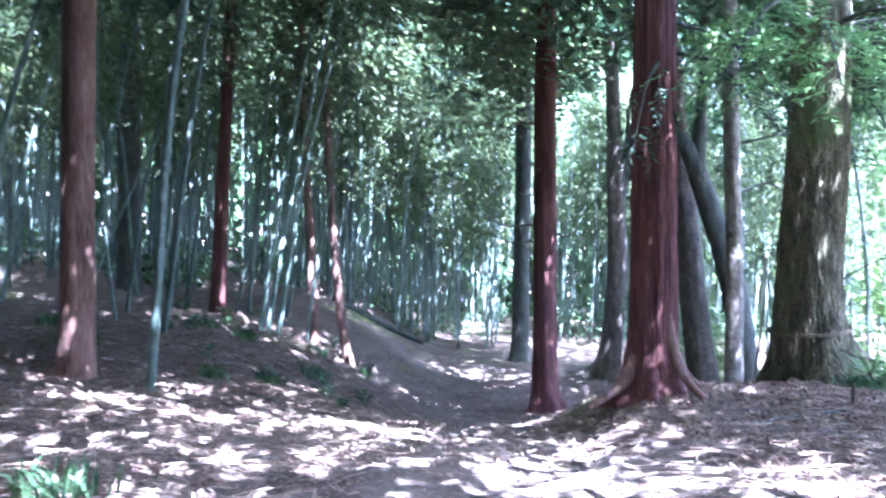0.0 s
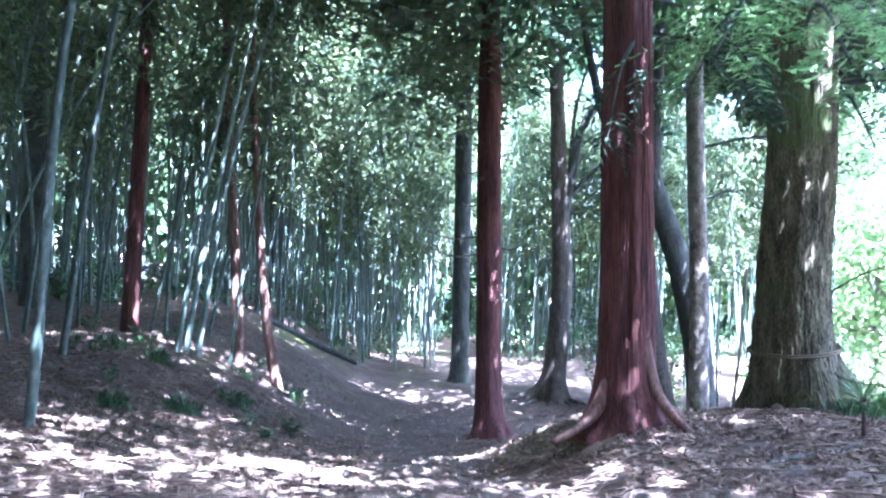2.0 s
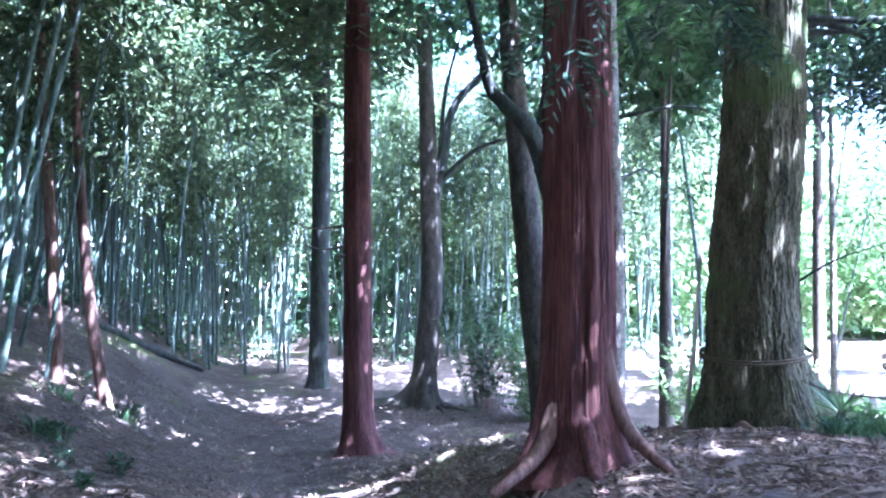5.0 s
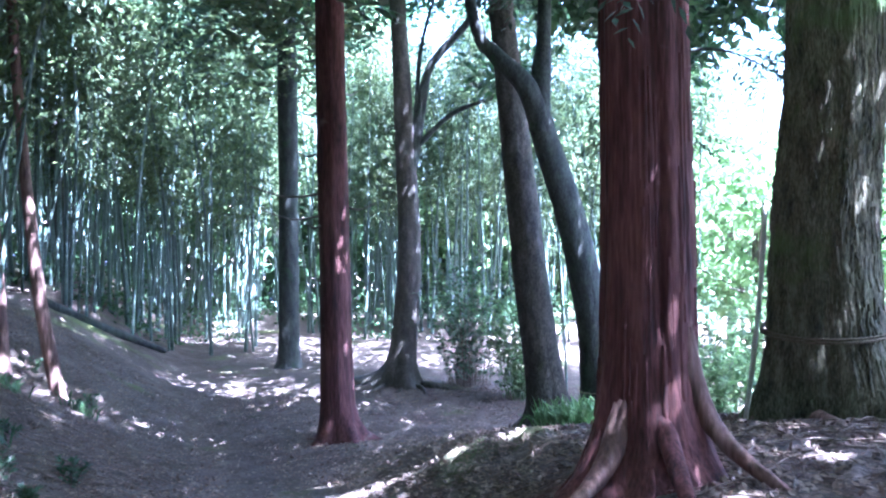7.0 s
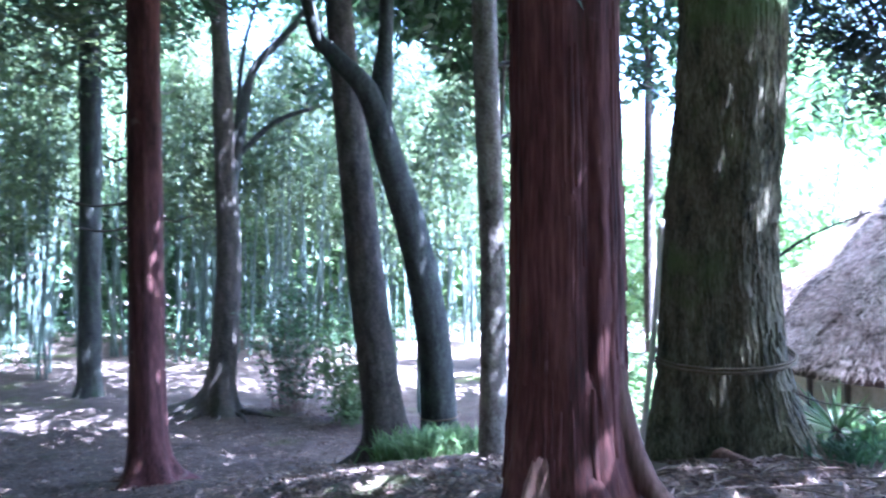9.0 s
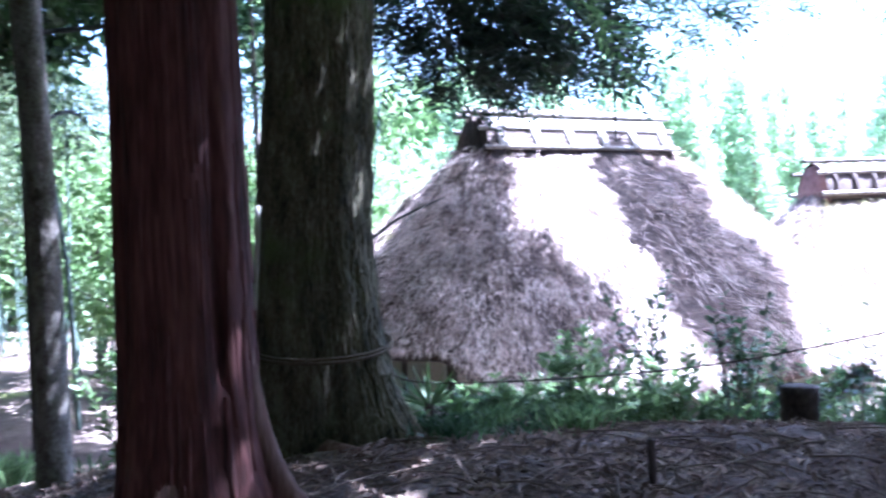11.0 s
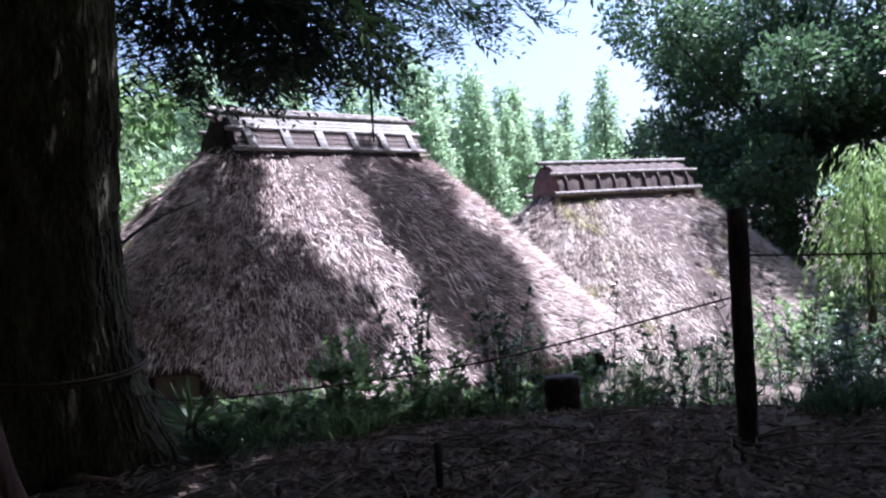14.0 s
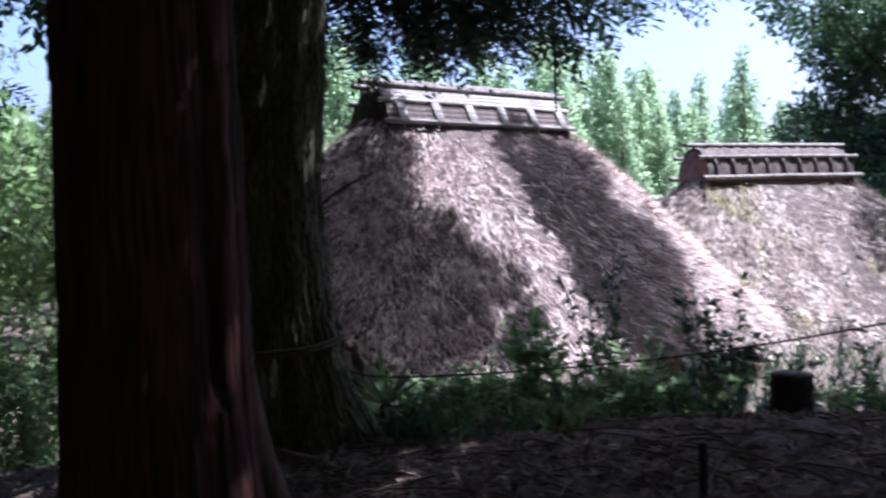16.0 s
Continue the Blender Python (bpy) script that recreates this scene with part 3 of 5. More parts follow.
while count < 330:
    x = rng.uniform(-34, 24)
    depth = abs(rng.normal(0, 9)) if count < 290 else rng.uniform(0, 26)
    y = grove_edge(x) + depth
    if x > 7:
        y += 2.0
    if 4.0 < x < 6.6 and y < 58:
        continue
    if min(math.hypot(x - a, y - b) for a, b in TRUNKS) < 0.7:
        continue
    s = rng.normal(0, 0.05, 2) + np.array([0.035, 0])
    plant_bamboo(int(rng.integers(0, 5)), x, y, tuple(s), rng.uniform(0, 360), rng.uniform(0.85, 1.2))
    count += 1
for i in range(30):
    x, y = rng.uniform(-24, -7.5), rng.uniform(20, 31)
    plant_bamboo(int(rng.integers(0, 5)), x, y, tuple(rng.normal(0, 0.08, 2) + np.array([0.06, 0])), rng.uniform(0, 360), rng.uniform(0.7, 1.0))
for i in range(20):
    x, y = rng.uniform(10, 24), rng.uniform(27, 42)
    plant_bamboo(int(rng.integers(0, 5)), x, y, tuple(rng.normal(0, 0.07, 2)), rng.uniform(0, 360), rng.uniform(0.7, 1.0))


# ---------------------------------------------------------------- thatched houses
def thatched_house(at, turn, label, ridge_half=2.6, eave=-0.75, ridge=2.9, half_w=3.75, half_l=6.1, floor=-1.7, kind=0, low_front=0.26):
    """Hipped thatch roof on a low earth wall; local x runs along the ridge, local -y faces the path. z is in world heights."""
    r = np.random.default_rng(50 + kind)
    ob = thing("thatched_house", (at[0], at[1], floor), label, "house", "thatched houses", turn)
    top, low = ridge - floor, eave - floor

    def outline(u, a):
        """Point of the roof surface: u 0 at the ridge, 1 at the eave; a the angle round the house."""
        c, s = np.cos(a), np.sin(a)
        p = 0.55
        ex = np.sign(c) * np.abs(c) ** p
        ey = np.sign(s) * np.abs(s) ** p
        hx = ridge_half + 0.15 + (half_l - ridge_half - 0.15) * u ** 0.95
        hy = 0.45 + (half_w - 0.45) * u
        z = top - (top - low) * u + 0.10 * np.sin(np.pi * np.minimum(u, 1))
        return np.stack([ex * hx, ey * hy, z], axis=-1)

    def eave_u(a):
        """The thatch hangs lower along the front and the far end than at the entrance end."""
        return 1 + low_front * step((np.cos(a) + 0.80) / 0.35)

    nu, na = 26, 120
    U, A = np.meshgrid(np.linspace(0, 1, nu), np.linspace(0, 2 * np.pi, na, endpoint=False), indexing="ij")
    P = outline(U * eave_u(A), A)
    P = P + (r.normal(0, 0.02, P.shape))
    P[..., 2] += 0.05 * np.sin(A * 11 + U * 9) * np.sin(U * 14 + A * 3)
    P2 = outline(eave_u(A[0]), A[0])
    P2[:, 2] -= 0.22
    P3 = P2 * np.array([0.86, 0.82, 1.0])
    P3[:, 2] += 0.1
    rows = np.vstack([P.reshape(-1, 3), P2, P3])
    faces = []
    for i in range(nu + 1):
        for j in range(na):
            k = (j + 1) % na
            faces.append((i * na + j, (i + 1) * na + j, (i + 1) * na + k, i * na + k))
    roof = part("roof", mesh_of("roof", rows, faces, SHADED_THATCH, True), ob, "weathered grey-brown reed thatch, bed darkened for shaded gaps")
    tufts, per = 3200, 18
    n = tufts * per
    spread = lambda width, wide=1: np.repeat(r.normal(0, width, (tufts, wide)), per, axis=0)
    a = r.uniform(0, 2 * np.pi, tufts)
    a = np.where(r.uniform(0, 1, tufts) < 0.6, np.pi + r.uniform(0, np.pi, tufts), a)
    a = np.repeat(a, per) + r.normal(0, 0.022, n)
    u = np.clip(np.repeat(r.uniform(0.0, 1.0, tufts) ** 0.62, per) + r.normal(0, 0.03, n), 0, 1) * eave_u(a)
    o = outline(u, a)
    d = outline(u + 0.02, a) - outline(u, a)
    d = unit(d) + spread(0.2, 3) + r.normal(0, 0.16, (n, 3))
    nrm = unit(np.stack([o[:, 0] * 0.25, o[:, 1], 0.9 * np.abs(o[:, 1]) + 1.5], axis=1))
    o = o + nrm * 0.015
    lift = np.abs(spread(0.24)[:, 0]) + r.uniform(0.02, 0.14, n) + 0.3 * (r.uniform(0, 1, n) < 0.12)
    v, f = leaves(o, d + nrm * lift[:, None], nrm + r.normal(0, 0.35, (n, 3)), r.uniform(0.12, 0.42, n), r.uniform(0.007, 0.022, n))
    tagged(part("straw", mesh_of("straw", v, f, MOSSY_STRAW if kind else STRAW), roof), kind="stuff")
    # low wall of plaster bays between posts, inside the eaves
    wl, ww = half_l - 1.0, half_w - 0.9
    hw = Heap()
    hgt = low - 0.02
    for sx, sy, lx, ly in ((0, -ww, 2 * wl, 0.16), (0, ww, 2 * wl, 0.16), (-wl, 0, 0.16, 2 * ww - 0.2), (wl, 0, 0.16, 2 * ww - 0.2)):
        hw.add(*box(sx, sy, hgt / 2, lx, ly, hgt))
    part("wall", hw.mesh("wall", PLASTER), ob, "pale earth-plastered low wall")
    v, f = box(0, 0, 0, 0.15, 0.15, hgt)
    post = mesh_of("post", v, f, DARK_WOOD)
    for x in np.linspace(-wl, wl, 7):
        part("post", post, ob, at=(x, -ww - 0.06, hgt / 2))
        part("post", post, ob, at=(x, ww + 0.06, hgt / 2))
    for y in np.linspace(-ww, ww, 5)[1:-1]:
        part("post", post, ob, at=(-wl - 0.06, y, hgt / 2))
    # ridge cover
    L = 2 * ridge_half
    b = top - 0.12
    if kind == 0:
        for sgn in (-1, 1):
            for i, (h0, w0, h1, w1) in enumerate(((0.06, 0.66, 0.46, 0.47), (0.46, 0.46, 0.80, 0.24))):
                for j in range(4):
                    t0, t1 = j / 4, (j + 0.85) / 4
                    y0, z0 = w0 + (w1 - w0) * t0, b + h0 + (h1 - h0) * t0
                    y1, z1 = w0 + (w1 - w0) * t1, b + h0 + (h1 - h0) * t1
                    ang = math.atan2(z1 - z0, y1 - y0)
                    v, f = box(0, 0, 0, L * (1 - 0.02 * i), math.hypot(y1 - y0, z1 - z0) + 0.02, 0.025)
                    part("batten", mesh_of("batten", v, f, PALE_WOOD if i else DARK_WOOD), ob, m=pose(0, sgn * (y0 + y1) / 2, (z0 + z1) / 2, math.degrees(ang) * sgn))
            v, f = box(0, 0, 0, L + 0.25, 0.11, 0.09, 0.02)
            rail = mesh_of("rail", v, f, PALE_WOOD)
            part("rail", rail, ob, at=(0, sgn * 0.66, b + 0.06))
            part("rail", rail, ob, at=(0, sgn * 0.47, b + 0.47))
            v, f = box(0, 0, 0, 0.22, 0.50, 0.05, 0.01)
            cleat = mesh_of("cleat", v, f, PALE_WOOD)
            for x in np.linspace(-ridge_half + 0.35, ridge_half - 0.3, 6):
                part("cleat", cleat, ob, m=pose(x, sgn * 0.60, b + 0.27, -sgn * 63, 0, 0))
        v, f = tube([(-ridge_half - 0.2, 0, b + 0.88), (0, 0, b + 0.89), (ridge_half + 0.2, 0, b + 0.88)], [0.07, 0.075, 0.07], 8)
        part("ridge_pole", mesh_of("ridge_pole", v, f, OLD_WOOD, True), ob)
        for sgn in (-1, 1):
            v, f = tube([(-ridge_half - 0.2, sgn * 0.27, b + 0.80), (ridge_half + 0.2, sgn * 0.27, b + 0.80)], [0.06, 0.06], 8)
            part("ridge_pole", mesh_of("ridge_pole", v, f, OLD_WOOD, True), ob)
        prof = [(-0.62, 0.0), (-0.45, 0.44), (-0.25, 0.76), (0.0, 0.84), (0.25, 0.76), (0.45, 0.44), (0.62, 0.0)]
    else:
        ang = np.linspace(0, np.pi, 9)
        prof = [(-0.68 * math.cos(q), 1.05 * math.sin(q)) for q in ang]
        v, f = [], []
        xs = np.linspace(-ridge_half, ridge_half, 40)
        for i, x in enumerate(xs):
            w = 1 + 0.03 * math.sin(i * 1.9)
            v += [(x, p[0] * w, b + p[1] * w) for p in prof]
        for i in range(len(xs) - 1):
            for j in range(8):
                f.append((i * 9 + j, i * 9 + j + 1, (i + 1) * 9 + j + 1, (i + 1) * 9 + j))
        part("ridge_cover", mesh_of("ridge_cover", v, f, DARK_WOOD, True), ob, "brown bark ridge cover")
        for sgn in (-1, 1):
            for q, rr in ((0.14, 0.07), (0.75, 0.06)):
                y, z = -sgn * 0.72 * math.cos(q), b + 1.10 * math.sin(q)
                v, f = tube([(-ridge_half - 0.25, y, z), (0, y, z + 0.01), (ridge_half + 0.25, y, z)], [rr] * 3, 7)
                part("rail", mesh_of("rail", v, f, OLD_WOOD, True), ob)
        v, f = tube([(-ridge_half - 0.3, 0, b + 1.12), (ridge_half + 0.3, 0, b + 1.12)], [0.07, 0.07], 7)
        part("ridge_pole", mesh_of("ridge_pole", v, f, OLD_WOOD, True), ob)
        for x in np.linspace(-ridge_half + 0.3, ridge_half - 0.3, 9):
            v, f = tube([(x, -0.69, b + 0.2), (x, -0.64, b + 0.5), (x, -0.50, b + 0.78)], [0.045, 0.05, 0.045], 6)
            part("cleat", mesh_of("cleat", v, f, DARK_WOOD, True), ob)
    # gable boards closing the ridge cover
    for sgn in (-1, 1):
        x = sgn * (ridge_half - 0.04)
        v, f = [], []
        for dx in (-0.03, 0.03):
            v += [(x + dx, p[0] * 0.98, b + p[1] * 0.98 - 0.05) for p in prof]
            v += [(x + dx, p[0] * 0.98, b - 0.1) for p in prof]
        n = len(prof)
        for o in (0, 2 * n):
            f += [(o + j, o + j + 1, o + n + j + 1, o + n + j) for j in range(n - 1)]
        f += [(j, 2 * n + j, 2 * n + j + 1, j + 1) for j in range(n - 1)]
        part("gable_board", mesh_of("gable_board", v, f, RED_BOARD if kind else DARK_WOOD), ob)
    return ob


thatched_house((18.18, 16.66), -26.4, "large thatched house with a slatted plank ridge, dappled by tree shade", floor=-2.85)
thatched_house((29.1, 11.15), -42.0, "sunlit thatched house with a rounded bark-covered ridge", ridge_half=2.9, ridge=1.7, eave=-1.5, half_w=3.9, half_l=6.1, floor=-2.95, kind=1, low_front=0.36)


# ---------------------------------------------------------------- fence, stump, rope
def fence_post(x, y, top, r, label, lean=(0, 0)):
    z = ground_at(x, y)
    ob = thing("fence_post", (x, y, z), label, "fence post", "fence posts")
    n = 12
    line = [(lean[0] * i / n, lean[1] * i / n, -0.15 + (top - z + 0.15) * i / n) for i in range(n + 1)]
    line.append((lean[0], lean[1], top - z + 0.004))
    v, f = tube(line, [r * (1 + 0.05 * math.sin(i * 2.1)) for i in range(n + 1)] + [r * 0.06], 12, lambda a, i: 1 + 0.05 * np.sin(3 * a + i * 0.3))
    part("post", mesh_of("post", v, f, DARK_WOOD, True), ob)
    return ob


fence_post(5.70, 8.55, 1.15, 0.062, "dark weathered timber fence post holding barbed wire")
fence_post(7.30, 9.92, -0.17, 0.15, "short thick sawn timber stump in the weeds")
fence_post(4.75, 10.25, -0.05, 0.022, "thin short stake with wire among dead leaves")


def wire(points, r, name, label, mat, barbs=False, sag=0.0):
    line = spline(points, 30)
    ob = thing(name, tuple(line[0]), label, name.replace("_", " "))
    line = line - line[0]
    line[:, 2] -= sag * 4 * np.linspace(0, 1, 30) * (1 - np.linspace(0, 1, 30))
    h = Heap()
    h.add(*tube(line, [r] * 30, 6))
    if barbs:
        for p in spline(line, 60)[1:-1]:
            for s in (-1, 1):
                h.add(*tube([p, p + np.array([0.01 * s, 0.012 * s, 0.03 * s])], [r * 0.8, r * 0.4], 4))
    part("strand", h.mesh("strand", mat, True), ob)
    return ob


wire([(5.68, 8.56, 0.62), (6.6, 10.6, 0.1), (6.0, 12.6, -0.02), (5.75, 12.92, 0.18)], 0.007, "barbed_wire", "rusty barbed wire sagging from post to fir", WIRE, True, 0.05)
wire([(5.72, 8.54, 0.86), (6.6, 5.5, 0.8), (7.5, 2.5, 0.8)], 0.007, "barbed_wire", "rusty barbed wire running on from the post", WIRE, True, 0.06)


def ring_rope(x, y, z, r, turns, label, tilt=0.0, drop=0.0):
    ob = thing("rope", (x, y, z), label, "rope")
    a = np.linspace(0, 2 * np.pi * turns, 40 * turns)
    line = np.stack([np.cos(a) * r, np.sin(a) * r, drop * np.sin(a + 0.7) + 0.03 * a / 6.28], axis=1)
    v, f = tube(line, [0.014] * len(a), 6)
    part("coil", mesh_of("coil", v, f, ROPE, True), ob)


ring_rope(5.53, 13.34, 0.26, 0.585, 2, "brown rope wound round the big fir's trunk", drop=0.06)
ring_rope(7.79, 22.78, -1.95, 0.40, 1, "pale rope tied round the dark tree's foot", drop=0.04)


def leaning_pole(foot, head, r, label):
    ob = thing("bamboo_pole", foot, label, "bamboo pole")
    d = np.array(head) - np.array(foot)
    line = [d * t + np.array([0.03 * math.sin(3 * t), 0, 0]) for t in np.linspace(-0.03, 1, 24)]
    v, f = tube(line, [r * (1.12 if i % 3 == 0 else 1.0) for i in range(24)], 8)
    part("culm", mesh_of("culm", v, f, DRY_BAMBOO, True), ob)


leaning_pole((4.74, 13.51, ground_at(4.74, 13.51)), (4.89, 13.37, 1.45), 0.022, "pale dry bamboo pole leaning beside the big fir")


# ---------------------------------------------------------------- boughs, canopy, background trees
def bough(tree_ob, start, tip, n, spread, size, mat=CEDAR_LEAF, bark=DARK_BARK, r0=0.05, sag=0.15, hang=0.3):
    """A branch with flat leafy sprays on both sides; start and tip in the tree's own space."""
    start, tip = np.array(start, dtype=float), np.array(tip, dtype=float)
    length = np.linalg.norm(tip - start)
    mid = (start + tip) / 2 + np.array([0, 0, sag * length])
    line = spline([start, mid, tip], 12)
    v, f = tube(line, np.linspace(r0, r0 * 0.2, 12), 6)
    ob = part("branch", mesh_of("branch", v, f, bark, True), tree_ob)
    t = rng.uniform(0.25, 1.0, n) ** 0.8
    k = np.clip((t * 11).astype(int), 0, 10)
    o = line[k] + (line[k + 1] - line[k]) * (t * 11 - k)[:, None]
    way = (tip - start) / length
    side = np.cross(way, [0, 0, 1.0])
    side /= np.linalg.norm(side)
    off = rng.normal(0, 1, n) * spread * (1.15 - t)
    o = o + side * off[:, None] + np.array([0, 0, 1.0]) * (rng.normal(0, 0.12, n) * spread - hang * np.abs(off))[:, None] + way * (np.abs(off) * 0.5)[:, None]
    w = way + side * (np.sign(off) * 0.8)[:, None] + rng.normal(0, 0.3, o.shape) - np.array([0, 0, 0.15])
    v, f = sprays(o, w, np.array([0, 0, 1.0]) + rng.normal(0, 0.3, o.shape), size * rng.uniform(0.6, 1.3, n), teeth=9, leaf=0.42, thick=0.10)
    part("foliage", mesh_of("foliage", v, f, mat), ob)


# fir boughs that hang toward the path and beside the first house, coloured as sunlit
for start, tip, n, spread, size in (((0, -0.2, 5.4), (-2.3, -3.1, 4.0), 90, 0.75, 0.42),
                                    ((0, -0.2, 5.0), (-1.0, -3.3, 3.9), 100, 0.8, 0.42),
                                    ((0.3, -0.2, 5.4), (0.6, -3.6, 3.7), 110, 0.9, 0.42),
                                    ((-0.3, 0, 5.4), (-1.9, -1.4, 4.1), 50, 0.6, 0.38),
                                    ((0.3, -0.2, 5.0), (1.4, -2.2, 3.2), 60, 0.7, 0.38),
                                    ((0.3, 0.3, 4.6), (2.6, 2.2, 3.6), 70, 0.8, 0.42),
                                    ((0.3, -0.3, 6.5), (2.9, -3.6, 4.0), 90, 0.8, 0.36)):
    bough(fir_k, start, tip, n, spread, size, LIT_CONIFER_LEAF)
# and boughs out over the clearing, in the darker conifer leaf
for start, tip, n, spread, size in (((0.4, 0, 4.9), (5.0, -0.6, 3.6), 300, 1.0, 0.48),
                                    ((0.4, 0, 4.4), (4.2, 0.9, 3.5), 300, 1.0, 0.48),
                                    ((0.3, -0.2, 5.2), (4.4, -2.2, 3.9), 200, 1.0, 0.38),
                                    ((0.4, 0, 4.6), (3.0, 0.3, 3.4), 260, 0.9, 0.44),
                                    ((0.4, 0, 4.6), (2.6, -0.9, 3.35), 220, 0.8, 0.42),
                                    ((0.4, 0, 4.5), (4.6, 0.3, 3.5), 260, 0.9, 0.42),
                                    ((0.4, 0, 5.0), (6.4, -1.6, 4.3), 240, 1.1, 0.40),
                                    ((0.4, 0, 5.2), (7.6, -2.4, 4.6), 200, 1.1, 0.40),
                                    ((0.4, 0, 4.9), (3.4, -1.3, 3.6), 260, 0.9, 0.44),
                                    ((0.4, 0, 5.4), (6.2, 0.2, 4.2), 200, 1.1, 0.42),
                                    ((0.4, -0.1, 7.0), (5.8, -1.6, 6.0), 150, 1.3, 0.5),
                                    ((0.4, 0.2, 7.5), (5.2, 2.0, 6.2), 150, 1.3, 0.5),
                                    ((0.4, 0, 8.5), (6.5, 0.5, 8.0), 170, 1.6, 0.55),
                                    ((0.4, -0.2, 8.2), (5.6, -3.2, 7.4), 150, 1.5, 0.55)):
    bough(fir_k, start, tip, n, spread, size, CEDAR_LEAF)
for start, tip, n in (((0, -0.3, 4.4), (-0.5, -1.0, 3.1), 26), ((0.3, 0, 4.6), (1.3, -0.6, 3.7), 40), ((0.3, 0, 5.0), (1.9, 0.3, 4.0), 40)):
    bough(cedar_i, start, tip, n, 0.35, 0.34, r0=0.03)
for start, tip, n in (((0.15, 0, 5.0), (2.2, -0.8, 4.6), 40), ((-0.15, 0, 6.0), (-2.0, -0.8, 5.6), 40), ((0.1, 0.1, 4.0), (1.8, 1.2, 3.9), 30), ((-0.1, -0.1, 7), (-1.4, -1.6, 6.4), 30)):
    bough(tree_n, start, tip, n, 0.7, 0.42, r0=0.035)
# bare hanging twig below the fir's boughs
limb(fir_k, [(4.9, -0.75, 4.9), (4.55, -0.9, 4.1), (4.45, -0.95, 3.3), (4.45, -0.95, 2.7)], 0.03, 0.012, DARK_BARK, "twig", 5)
limb(fir_k, [(4.5, -0.92, 3.7), (4.8, -0.9, 4.2)], 0.012, 0.005, DARK_BARK, "twig", 5)
limb(fir_k, [(0.42, -0.05, 1.55), (0.9, -0.2, 1.85), (1.5, -0.35, 2.05)], 0.02, 0.006, DARK_BARK, "twig", 5)
# dead snags on the slender cedar and on the tall one
for z, a, l in ((5.6, 175, 1.5), (5.1, 185, 1.3), (6.5, 170, 0.5), (7.4, 190, 0.5), (8.6, 175, 0.45), (5.3, 10, 0.7), (7.9, 20, 0.4), (4.9, 200, 0.4)):
    c, s = math.cos(radians(a)), math.sin(radians(a))
    limb(cedar_g, [(c * 0.3, s * 0.3, z), (c * (0.3 + l * 0.5), s * (0.3 + l * 0.5), z - 0.06), (c * (0.3 + l), s * (0.3 + l), z + 0.12 * l)], 0.035, 0.012, GREY_BARK, "dead_branch", 5)
# big surface roots of the tall cedar and of the forked tree
for ob, base, spread, n, rr in ((cedar_i, (2.82, 11.89), 1.25, 9, 0.05), (tree_h, (6.14, 33.26), 2.3, 9, 0.13), (fir_k, (5.53, 13.35), 1.3, 6, 0.10), (cedar_g, (3.01, 26.14), 1.2, 6, 0.09)):
    z0 = ground_at(*base)
    for i in range(n):
        a = 6.28 * i / n + rng.uniform(-0.3, 0.3)
        l = spread * rng.uniform(0.6, 1.15)
        pts = []
        for t in (0.25, 0.45, 0.7, 1.0):
            aa = a + 0.25 * math.sin(t * 4 + i)
            x, y = math.cos(aa) * l * t, math.sin(aa) * l * t
            pts.append((x, y, ground_at(base[0] + x, base[1] + y) - z0 + 0.10 * (1 - t) ** 1.5 + (-0.06 if t == 1.0 else -0.02)))
        limb(ob, pts, rr * rng.uniform(0.7, 1.1), 0.02, GREY_BARK if ob is tree_h else BROWN_BARK, "root", 8)

# buttress roots that stand out from the tall cedar
for pts, r0, mat in (([(0.08, 0.04, 1.35), (0.23, 0.10, 0.72), (0.48, 0.18, 0.24), (0.95, 0.29, -0.07)], 0.14, BROWN_BARK),
                     ([(0.07, -0.14, 1.75), (0.15, -0.235, 0.95), (0.27, -0.42, 0.36), (0.58, -1.0, -0.06)], 0.105, BROWN_BARK),
                     ([(-0.08, -0.03, 1.25), (-0.22, -0.11, 0.60), (-0.48, -0.28, 0.17), (-0.95, -0.55, -0.07)], 0.13, BROWN_BARK),
                     ([(-0.02, -0.14, 0.95), (-0.06, -0.30, 0.45), (-0.2, -0.9, -0.05)], 0.12, RED_BARK)):
    limb(cedar_i, pts, r0, 0.04, mat, "root", 10)

# leafy heads of the broadleaf trees
for ob, c, rad, n in ((tree_h, [(0.5, 0, 15), (3, -1, 14), (-1.8, 0.5, 13.5), (3.2, -1.1, 9.6), (1, 1, 17)], [3.8, 3.2, 3.2, 1.2, 2.6], 8000), (tree_l, [(-1, 0.3, 14.5), (-2.6, 0, 13.5), (0.8, 1, 14), (-0.8, 0.4, 16.5)], [3.8, 3.2, 3.4, 2.8], 3800),
                      (tree_m, [(-3.2, -0.2, 12.5), (-1.2, -0.8, 13.5), (-4.6, 0, 11.8), (0.8, -1, 13)], [3.0, 3.6, 2.4, 3.4], 3600)):
    part("crown", leafy_crown(c, rad, n, 0.36, BROAD_LEAF, "crown", shell=0.3), ob)

# cedars added around the path to shade it, mostly out of sight
deep = tree("cedar", (-12.4, -9.6), [(0, 0, 0), (0, 0, 8), (0, 0, 15)], [0.26, 0.22, 0.06], BROWN_BARK, "unseen tall cedar added around the path for shade", "cedar tree", 0.4, 5, CROWN_W, group="cedar wood", seg=12, seed=31)
